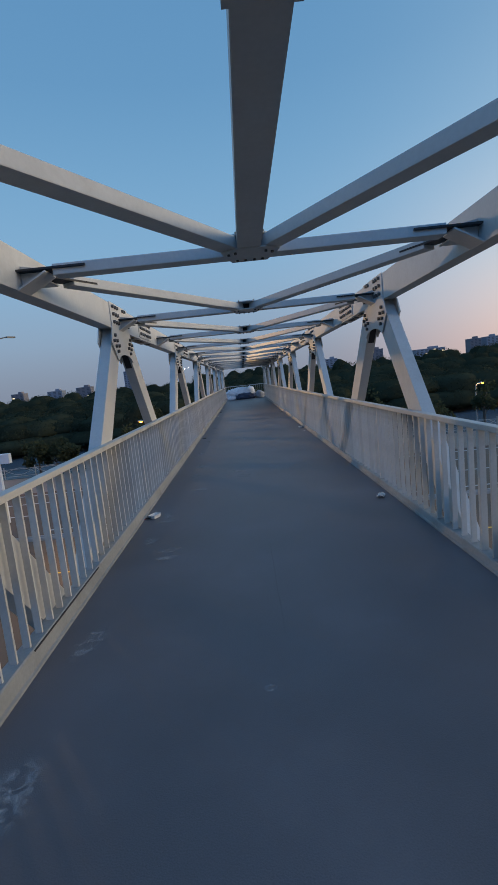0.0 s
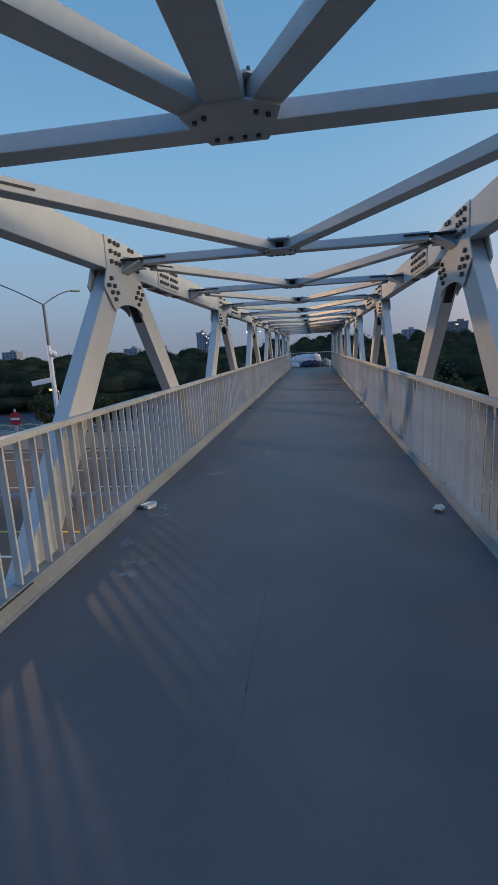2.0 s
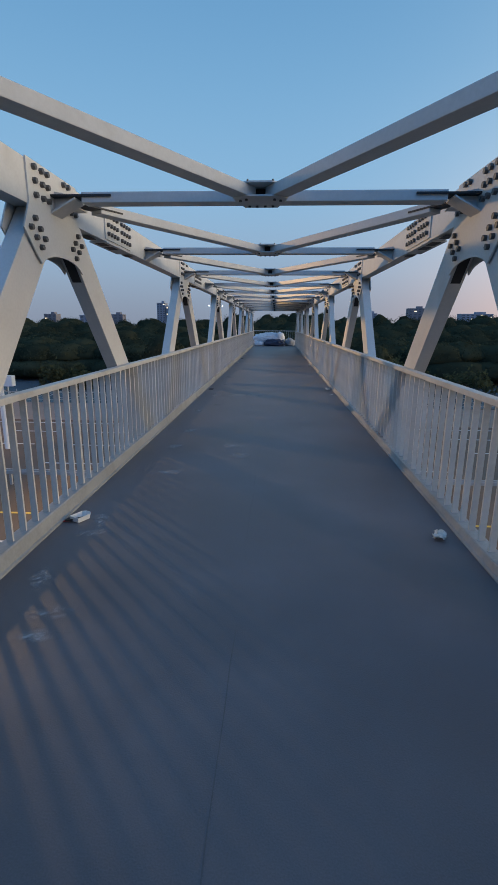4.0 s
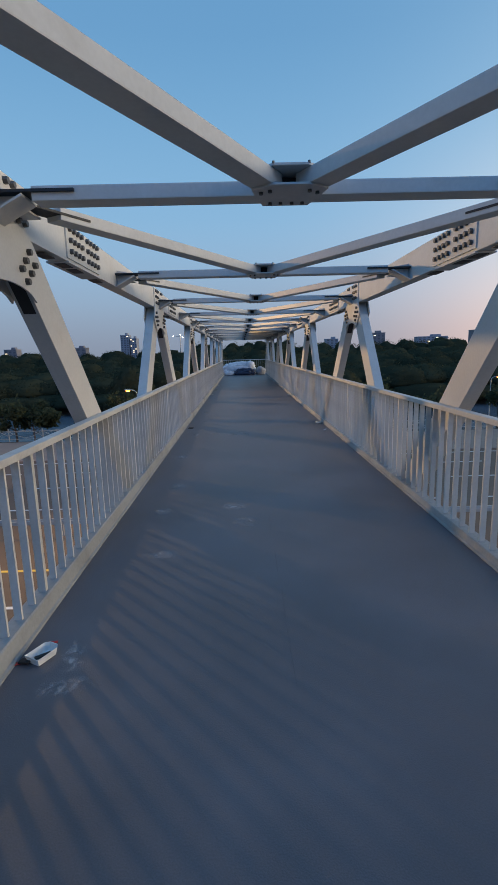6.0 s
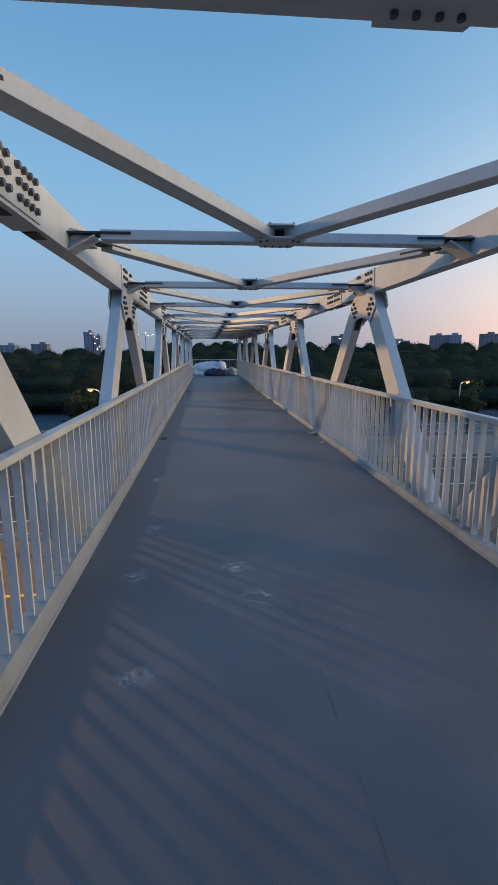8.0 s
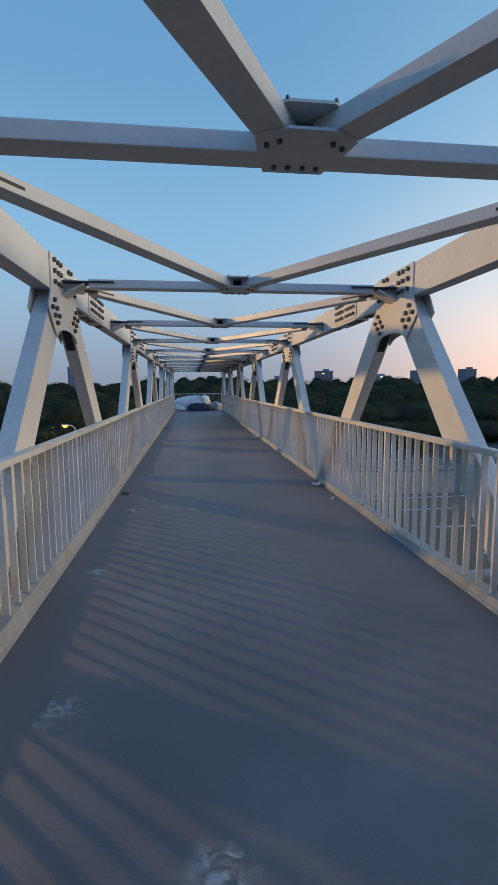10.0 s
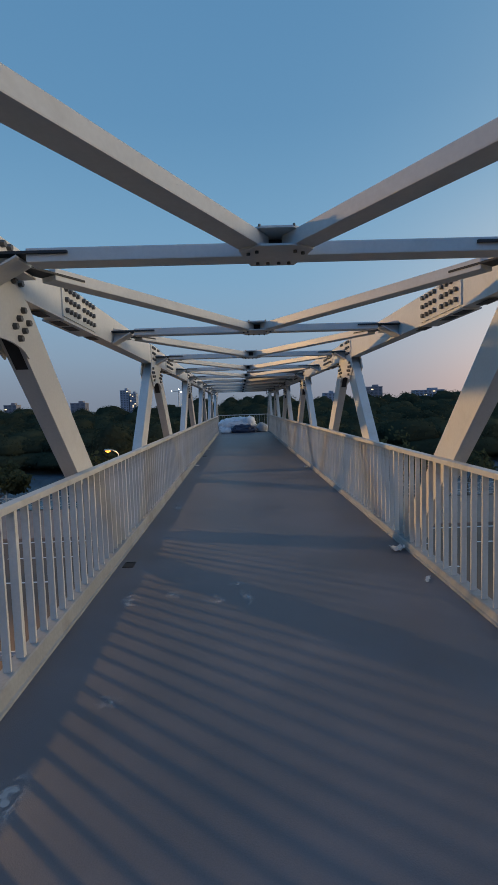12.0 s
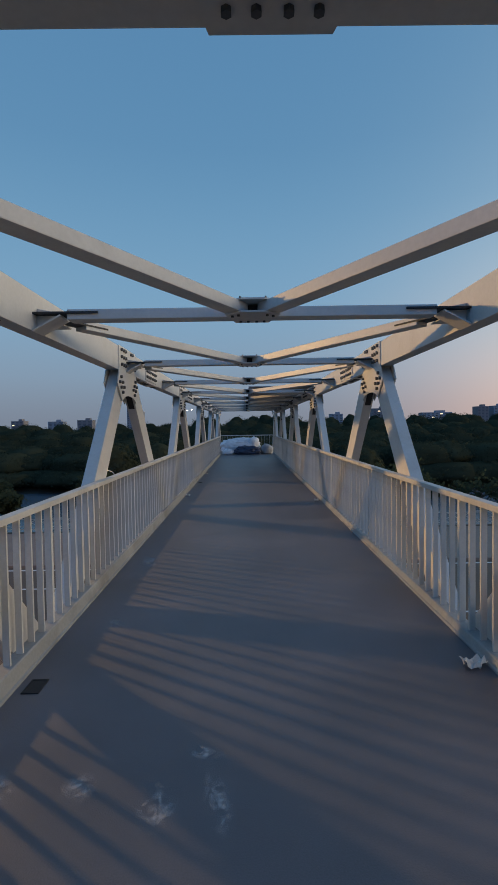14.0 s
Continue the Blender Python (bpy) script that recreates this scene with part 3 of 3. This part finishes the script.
for i, (at, size) in enumerate((
        ((-0.93, 14.60), (0.15, 0.17)), ((-0.53, 14.47), (0.16, 0.26)), ((-0.235, 14.50), (0.10, 0.36)), ((-0.317, 14.84), (0.17, 0.10)), ((-1.33, 14.53), (0.14, 0.34)),
        ((-0.30, 8.97), (0.24, 0.26)), ((-0.43, 9.49), (0.24, 0.22)), ((-1.07, 8.18), (0.24, 0.16)), ((-1.26, 9.37), (0.16, 0.22)), ((-1.22, 10.40), (0.22, 0.26)),
        ((-1.37, 6.74), (0.13, 0.30)), ((-1.34, 6.48), (0.26, 0.12)), ((-1.18, 6.44), (0.10, 0.12)), ((-1.40, 2.34), (0.22, 0.36)), ((-0.18, 2.90), (0.07, 0.06)),
        ((-1.18, 5.36), (0.30, 0.12)), ((-1.14, 5.14), (0.26, 0.10)), ((-1.42, 5.75), (0.14, 0.24)), ((-1.45, 3.6), (0.18, 0.36)), ((-1.11, 12.98), (0.18, 0.12)),
        ((-1.38, 12.28), (0.16, 0.34)), ((-1.30, 16.6), (0.12, 0.16)), ((-1.4, 18.6), (0.15, 0.5)))):
    scuff(at, size, 20 + i)

# ---- ground, road, river ----
bm = bmesh.new()
xs = [-3000, -400, -150, -60, -20, 20, 60, 150, 400, 3000]
ys = [-3000, -300, -60, 0, 40, 46.5, 50, 54, 80, 84, 200, 500, 4500]
zs = {-3000: 0, -300: 0, -60: 0, 0: 0, 40: 0, 46.5: 0, 50: -0.9, 54: -2.6, 80: -2.6, 84: -1.2, 200: 1.0, 500: 4.0, 4500: 4.0}
grid = [[bm.verts.new((x, y, GROUND_Z - 0.04 + zs[y])) for x in xs] for y in ys]
for a, b in zip(grid, grid[1:]):
    for i in range(len(xs) - 1):
        bm.faces.new((a[i], a[i + 1], b[i + 1], b[i]))
tagged(new("ground", mesh_of("ground", bm, GROUND)), "brown earth and grass below the bridge", "ground", kind="structure")


def strip(name, label, category, mat, y0, y1, z, thick=0.03, x0=-160, x1=160):
    bm = bmesh.new()
    box(bm, ((x0 + x1) / 2, (y0 + y1) / 2, z - thick / 2), (x1 - x0, y1 - y0, thick))
    return tagged(new(name, mesh_of(name, bm, mat)), label, category, kind="structure")


strip("road", "dark grey asphalt road passing under the bridge", "road", ASPHALT, -6, 37.4, GROUND_Z)
strip("pavement", "pale sandy paved footway beyond the road", "pavement", PAVING, 37.4, 45.2, GROUND_Z + 0.13, 0.18)
strip("water", "dull bluish river water beyond the road", "river", WATER, 51.5, 83, GROUND_Z - 2.0, 0.1, -400, 400)
for y in (10.2, 13.8, 17.3, 26.6, 30.5, 34.0, 36.9):
    solid = y in (36.9, 17.3)
    bm = bmesh.new()
    if solid:
        box(bm, (0, y, GROUND_Z + 0.006), (320, 0.15, 0.006))
    else:
        for i in range(-26, 27):
            box(bm, (i * 6.0 + 1.5, y, GROUND_Z + 0.006), (3.6, 0.14, 0.006))
    tagged(new("lane_line", mesh_of("lane_line", bm, LINE)), "worn white lane marking on the asphalt", "road marking", "lane markings", "structure")
bm = bmesh.new()
box(bm, (0, 19.8, GROUND_Z + 0.006), (320, 0.15, 0.006))
tagged(new("lane_line", mesh_of("lane_line", bm, YLINE)), "yellow lane marking on the asphalt", "road marking", "lane markings", "structure")

# the dark central guard rail
root = thing("guard_rail", "dull steel guard rail along the middle of the road", "guard rail")
bm = bmesh.new()
for dz, d in ((0.74, 0.0), (0.66, 0.05), (0.58, 0.0)):
    box(bm, (0, 23.0 - d, GROUND_Z + dz), (240, 0.05, 0.09))
part("rail_beam", bm, GALV, root)
bm = bmesh.new()
box(bm, (0, 0, 0.35), (0.1, 0.1, 0.74))
POST = mesh_of("post", bm, GALV)
for i in range(-30, 31):
    piece("post", POST, root, Matrix.Translation((i * 4.0, 23.1, GROUND_Z)))


# ---- arched fence on the far footway ----
def fence_panel():
    root = thing("arched_fence", "white painted metal fence panel with arched bars beside the footway", "fence", group="fence panels")
    bm = bmesh.new()
    box(bm, (0, 0, 0.6), (0.07, 0.07, 1.2))
    part("post", bm, FENCE, root)
    bm = bmesh.new()
    box(bm, (1.5, 0, 0.25), (3.0, 0.035, 0.04))
    part("bottom_bar", bm, FENCE, root)
    bm = bmesh.new()
    box(bm, (1.5, 0, 0.95), (3.0, 0.035, 0.04))
    part("top_bar", bm, FENCE, root)
    for flip in (0, 1):
        bm = bmesh.new()
        arch = [0.55 * math.sin(math.pi * i / 10) for i in range(11)]
        tube(bm, [(0.3 * i, 0.0, 0.95 - h if flip else 0.5 + h) for i, h in enumerate(arch)], 0.02)
        part("arch_bar", bm, FENCE, root)
    return root


panel = fence_panel()
panel.location = (-75, 45.6, GROUND_Z + 0.1)
for i in range(1, 50):
    copy_thing(panel, pose(-75 + 3.0 * i, 45.6, GROUND_Z + 0.1))


# ---- street lamps ----
def street_lamp(at, height, arm, turn):
    root = thing("street_lamp", "slim grey street lamp glowing amber beside the footway", "street lamp", at, "small street lamps")
    bm = bmesh.new()
    rod(bm, (0, 0, 0), (0, 0, height - 0.4), 0.07, 0.045, 10)
    c = Vector((math.cos(radians(turn)), math.sin(radians(turn)), 0))
    last = Vector((0, 0, height - 0.4))
    for i in range(1, 6):
        a = math.pi / 2 * i / 5
        p = Vector((0, 0, height - 0.4)) + c * arm * (1 - math.cos(a)) + Vector((0, 0, 0.4 * math.sin(a)))
        rod(bm, last, p, 0.035, seg=8)
        last = p
    part("pole", bm, GALV, root)
    bm = bmesh.new()
    vs = bmesh.ops.create_icosphere(bm, subdivisions=2, radius=1.0)["verts"]
    bmesh.ops.transform(bm, matrix=Matrix.Translation(last + c * 0.2) @ Matrix.Rotation(radians(turn), 4, "Z") @ Matrix.Diagonal((0.32, 0.14, 0.09, 1)), verts=vs)
    head = part("lamp_head", bm, GALV, root)
    bm = bmesh.new()
    vs = bmesh.ops.create_icosphere(bm, subdivisions=2, radius=1.0)["verts"]
    bmesh.ops.transform(bm, matrix=Matrix.Translation(last + c * 0.2 + Vector((0, 0, -0.07))) @ Matrix.Rotation(radians(turn), 4, "Z") @ Matrix.Diagonal((0.22, 0.14, 0.11, 1)), verts=vs)
    part("lens", bm, AMBER, head, "glowing amber lamp lens")
    bulb = bpy.data.lights.new("lamp_bulb", "POINT")
    bulb.energy, bulb.color, bulb.shadow_soft_size = 45, (1.0, 0.62, 0.3), 0.15
    new("lamp_bulb", bulb).location = Vector(at) + last + c * 0.2 + Vector((0, 0, -0.32))
    return root


street_lamp((-9.6, 46.3, GROUND_Z), 4.4, 0.6, 180)
street_lamp((-25.2, 46.3, GROUND_Z), 4.5, 0.6, 180)
street_lamp((26.4, 54.5, GROUND_Z - 1.5), 5.7, 0.6, 0)

# the tall mast beside the bridge, with one arm lit
MAST = Vector((-15.7, 29.3, GROUND_Z))
root = thing("lamp_mast", "tall grey two-armed street lamp mast, one arm lit", "lamp mast", tuple(MAST))
bm = bmesh.new()
rod(bm, (0, 0, 0), (0, 0, 8.2), 0.16, 0.13, 12)
part("lower_pole", bm, WHITE, root, "thicker pale lower pole")
bm = bmesh.new()
rod(bm, (0, 0, 8.2), (0, 0, 10.65), 0.095, 0.075, 10)
part("upper_pole", bm, POLE, root)
for tip in (LAMP + Vector((0, 0, 0.14)) - MAST, Vector((1.2, 1.7, 11.5))):
    bm = bmesh.new()
    last = Vector((0, 0, 10.6))
    for i in range(1, 7):
        a = i / 6
        p = Vector((tip.x * a, tip.y * a, 10.6 + (tip.z - 10.6) * math.sin(a * math.pi / 2)))
        rod(bm, last, p, 0.035, seg=8)
        last = p
    arm = part("arm", bm, POLE, root)
    bm = bmesh.new()
    d = Vector((tip.x, tip.y, 0)).normalized()
    bar(bm, tip - d * 0.2, tip + d * 0.35, 0.2, 0.09)
    part("lamp_head", bm, POLE, arm, bevel=0.02)
    if tip.x < 0:
        bm = bmesh.new()
        bar(bm, tip - d * 0.05 + Vector((0, 0, -0.055)), tip + d * 0.3 + Vector((0, 0, -0.055)), 0.16, 0.02)
        part("lens", bm, AMBER, arm, "glowing amber lens")
bm = bmesh.new()
bar(bm, (-1.15, -0.4, 5.95), (-0.05, -0.05, 6.13), 0.38, 0.30)
part("camera_housing", bm, WHITE, root, "white box camera on a bracket", bevel=0.02)
bm = bmesh.new()
box(bm, (0.5, 0, 4.05), (0.62, 0.38, 0.60))
part("control_box", bm, WHITE, root, "small white box on the pole", bevel=0.02)
bm = bmesh.new()
bmesh.ops.create_icosphere(bm, subdivisions=2, radius=0.21, matrix=Matrix.Translation((0.26, 0, 7.70)))
part("dome_camera", bm, WHITE, root, "white dome camera")

root = thing("road_sign", "round red no-entry road sign on a post", "road sign", (-12.0, 19.7, GROUND_Z))
bm = bmesh.new()
rod(bm, (0, 0.04, 0), (0, 0.04, 5.4), 0.04)
part("post", bm, GALV, root)
bm = bmesh.new()
rod(bm, (0, 0.0, 5.0), (0, 0.02, 5.0), 0.28, seg=28)
disc = part("sign_disc", bm, RED, root)
bm = bmesh.new()
box(bm, (0, -0.008, 5.0), (0.40, 0.012, 0.10))
part("sign_bar", bm, WHITE, disc, "white bar")

# ---- trees ----


def leaf_mesh(name, centres, radii, per, leaf, seed, mat, inner=0.45, depth=0.6, flat=0.0, lump=1.0):
    """Many small leaf clumps scattered in ellipsoid crowns, as one mesh."""
    r = np.random.RandomState(seed)
    n = np.array(per)
    c = np.repeat(np.array(centres), n, axis=0)
    k = np.repeat(np.array(radii), n, axis=0)
    m = len(c)
    d = r.normal(size=(m, 3))
    d /= np.linalg.norm(d, axis=1)[:, None]
    out = d.copy()
    d *= (inner + depth * r.rand(m, 1)) * (1 + lump * (0.22 * np.sin(d[:, :1] * 5 + c[:, :1]) * np.cos(d[:, 1:2] * 6 + c[:, 1:2]) + 0.15 * np.sin(d[:, 2:3] * 9 + c[:, :1])))
    p = c + d * k
    s = (leaf * (0.5 + r.rand(m)))[:, None]
    u = r.normal(size=(m, 3))
    u /= np.linalg.norm(u, axis=1)[:, None]
    u -= flat * out * (u * out).sum(axis=1)[:, None]
    u /= np.linalg.norm(u, axis=1)[:, None]
    w = np.cross(u, out * flat * 3 + r.normal(size=(m, 3)))
    w /= np.linalg.norm(w, axis=1)[:, None]
    w *= np.where((np.cross(u, w) * out).sum(axis=1) < 0, -1.0, 1.0)[:, None]
    a, b = u * s, w * s * 0.7
    v = np.stack((p - a, p - b, p + a, p + b), axis=1).reshape(-1, 3)
    me = bpy.data.meshes.new(name)
    me.vertices.add(4 * m)
    me.vertices.foreach_set("co", v.astype(np.float32).ravel())
    me.loops.add(4 * m)
    me.loops.foreach_set("vertex_index", np.arange(4 * m, dtype=np.int32))
    me.polygons.add(m)
    me.polygons.foreach_set("loop_start", np.arange(0, 4 * m, 4, dtype=np.int32))
    me.update(calc_edges=True)
    if flat:
        # rounded shading over whole crowns
        soft = out + 0.35 * r.normal(size=(m, 3)) + np.array((0, 0, 0.25))
        soft /= np.linalg.norm(soft, axis=1)[:, None]
        me.shade_smooth()
        me.normals_split_custom_set_from_vertices(np.repeat(soft, 4, axis=0).astype(np.float32))
    me.materials.append(mat)
    return new(name, me)


def tree(at, height, spread, seed, leaves=420):
    root = thing("tree", "dark green leafy riverside tree", "tree", at, "riverside trees")
    r = random.Random(seed)
    bm = bmesh.new()
    top = Vector((r.uniform(-0.4, 0.4), r.uniform(-0.4, 0.4), height * 0.62))
    rod(bm, (0, 0, -0.3), top * 0.5, height * 0.026, height * 0.018, 8)
    rod(bm, top * 0.5, top, height * 0.018, height * 0.009, 8)
    crowns, radii = [tuple(top + Vector((0, 0, height * 0.12)))], [(spread * 0.55, spread * 0.55, height * 0.22)]
    for i in range(9):
        s = top * r.uniform(0.4, 0.98)
        a = r.uniform(0, 6.28)
        e = s + Vector((math.cos(a), math.sin(a), r.uniform(0.3, 1.1))) * spread * r.uniform(0.45, 0.85)
        m = s.lerp(e, 0.5) + Vector((0, 0, spread * 0.06))
        rod(bm, s, m, height * 0.008, height * 0.006, 6)
        rod(bm, m, e, height * 0.006, height * 0.002, 6)
        for _ in range(3):
            t = e + Vector((r.uniform(-1, 1), r.uniform(-1, 1), r.uniform(0, 1))) * spread * 0.35
            rod(bm, m.lerp(e, 0.6), t, height * 0.003, height * 0.001, 5)
        crowns.append(tuple(e))
        radii.append((spread * r.uniform(0.28, 0.45),) * 2 + (spread * r.uniform(0.22, 0.36),))
    part("trunk", bm, BARK, root)
    crown = leaf_mesh("crown", crowns, radii, [int(leaves / len(crowns))] * len(crowns), 0.17, seed, LEAF2)
    crown.parent = root
    return root


rt = random.Random(4)
for i in range(15):
    side = -1 if i % 3 == 2 else 1
    x = side * (11 + (i // 3) * 9 + rt.uniform(-2, 2)) + (i % 3) * 4.0
    tree((x, 49.5 + rt.uniform(-1.0, 1.5), GROUND_Z - 1.2), rt.uniform(4.2, 6.0) if side < 0 else rt.uniform(4.5, 7.0), rt.uniform(1.6, 2.4), 40 + i, 700 if side > 0 else 900)

tree((-20.3, 49.2, GROUND_Z - 1.0), 4.0, 2.4, 71, 2400)

# woodland beyond the river: one mass of clumps
rw = np.random.RandomState(7)
centres, radii, per = [], [], []
for row, (y, n) in enumerate(((86, 60), (93, 60), (102, 60), (115, 56), (135, 56), (165, 50))):
    for i in range(n):
        x = -y * 0.95 + 1.9 * y * (i + rw.rand()) / n
        yy = y + rw.uniform(-3, 3)
        el = 0.011 + 0.011 * max(0.0, min(1.0, (x / yy + 0.15) / 0.5)) + 0.0016 * rw.randn()
        if abs(x / yy) < 0.10:
            el += 0.009
        top = 1.75 + yy * el - (5 - row) * 0.9
        base = GROUND_Z - 1.4
        h = max(top - base, 4)
        w = rw.uniform(3.6, 6.0)
        centres.append((x, yy, base + h * 0.62))
        radii.append((w, w * 0.8, h * 0.40))
        per.append(1400)
        centres.append((x + rw.uniform(-3, 3), yy - 3, base + h * 0.25))
        radii.append((w * 1.1, w * 0.7, h * 0.30))
        per.append(800)
for i in range(46):
    x = -14 + 28 * rw.rand()
    y = 50 + 26 * rw.rand()
    centres.append((x, y, -4.6 + 3.0 * rw.rand()))
    radii.append((2.6, 2.2, 2.6))
    per.append(900)
def crown_mass(name, centres, radii, seed, mat):
    """The closed inner mass of many crowns, uneven, as one mesh."""
    bm = bmesh.new()
    bmesh.ops.create_icosphere(bm, subdivisions=3, radius=1.0)
    v0 = np.array([v.co[:] for v in bm.verts])
    f0 = np.array([[v.index for v in f.verts] for f in bm.faces])
    bm.free()
    r = np.random.RandomState(seed)
    n = len(centres)
    ph = r.uniform(0, 6.28, (n, 1, 3))
    bumps = 1 + 0.10 * np.sin(v0[None] * 5 + ph).sum(axis=2) / 1.7 + 0.06 * np.sin(v0[None] * 11 + ph[:, :, ::-1]).sum(axis=2) / 1.7
    v = np.array(centres)[:, None] + v0[None] * bumps[..., None] * np.array(radii)[:, None] * 0.82
    f = f0[None] + (np.arange(n) * len(v0))[:, None, None]
    me = bpy.data.meshes.new(name)
    me.vertices.add(n * len(v0))
    me.vertices.foreach_set("co", v.astype(np.float32).ravel())
    me.loops.add(f.size)
    me.loops.foreach_set("vertex_index", f.astype(np.int32).ravel())
    me.polygons.add(n * len(f0))
    me.polygons.foreach_set("loop_start", np.arange(0, f.size, 3, dtype=np.int32))
    me.update(calc_edges=True)
    me.shade_smooth()
    me.materials.append(mat)
    return new(name, me)


tagged(crown_mass("woodland_mass", centres, radii, 5, LEAF), "closed dark green mass of woodland crowns", "woodland", kind="stuff")
tagged(leaf_mesh("woodland", centres, radii, per, 0.16, 3, LEAF, 0.78, 0.17, 0.8, 0.25), "dense dark green woodland beyond the river", "woodland", kind="stuff")


# ---- far buildings ----
def building(x, y, w, d, top, storeys, mat, lit, seed):
    base = GROUND_Z + 1.0
    root = thing("apartment_building", "far grey apartment block above the woods", "apartment building", (x, y, base), "far apartment blocks")
    h = top - base
    bm = bmesh.new()
    box(bm, (0, 0, h / 2), (w, d, h))
    part("wall", bm, mat, root)
    bm = bmesh.new()
    box(bm, (0, 0, h + 0.4), (w * 1.02, d * 1.02, 0.8))
    box(bm, (w * 0.15, 0, h + 2.0), (w * 0.3, d * 0.5, 2.6))
    part("roof", bm, mat, root)
    r = random.Random(seed)
    cols = max(3, int(w / 5))
    step = h / storeys
    bm = bmesh.new()
    box(bm, (0, 0, 0), (w / cols * 0.55, 0.3, step * 0.5))
    glass = mesh_of("window", bm, PANE)
    bm = bmesh.new()
    box(bm, (0, 0, 0), (w / cols * 0.55, 0.3, step * 0.5))
    warm = mesh_of("window", bm, LIT)
    for i in range(cols):
        for j in range(storeys):
            z = (j + 0.5) * step
            if z < h - 26:
                continue
            piece("window", warm if r.random() < lit else glass, root, Matrix.Translation(((i + 0.5) * w / cols - w / 2, -d / 2 - 0.05, z)))


B = 620.0
for i, (t0, t1, el, mat, lit) in enumerate((
        (-0.243, -0.226, 0.044, CONCRETE, 0.05), (-0.224, -0.211, 0.037, CONCRETE, 0.05), (-0.345, -0.315, 0.021, BRICKC, 0.03), (-0.48, -0.455, 0.021, BRICKC, 0.03), (-0.69, -0.655, 0.026, CONCRETE, 0.03),
        (0.262, 0.296, 0.036, BRICKC, 0.04), (0.364, 0.425, 0.026, CONCRETE, 0.10), (0.478, 0.501, 0.037, BRICKC, 0.02), (0.512, 0.538, 0.038, CONCRETE, 0.02), (0.590, 0.62, 0.040, BRICKC, 0.02),
        (0.175, 0.20, 0.026, CONCRETE, 0.03), (-0.405, -0.375, 0.019, CONCRETE, 0.03))):
    building((t0 + t1) / 2 * B, B, (t1 - t0) * B, 14, 1.75 + (el - 0.004) * B, 14 if el > 0.03 else 9, mat, lit, i)

root = thing("floodlight_mast", "far mast with white floodlights above the trees", "floodlight mast", (-37, 300, GROUND_Z))
bm = bmesh.new()
rod(bm, (0, 0, 0), (0, 0, 19), 0.3)
box(bm, (0, 0, 18), (9, 0.3, 0.3))
part("pole", bm, GALV, root)
FLOOD = glow("white_floodlight", (0.85, 0.92, 1.0), 9)
for x, z in ((-4.2, 18.3), (0.2, 19.2), (1.6, 17.6), (4.3, 18.2)):
    bm = bmesh.new()
    bmesh.ops.create_icosphere(bm, subdivisions=2, radius=0.25, matrix=Matrix.Translation((x, -0.3, z)))
    part("floodlight", bm, FLOOD, root)
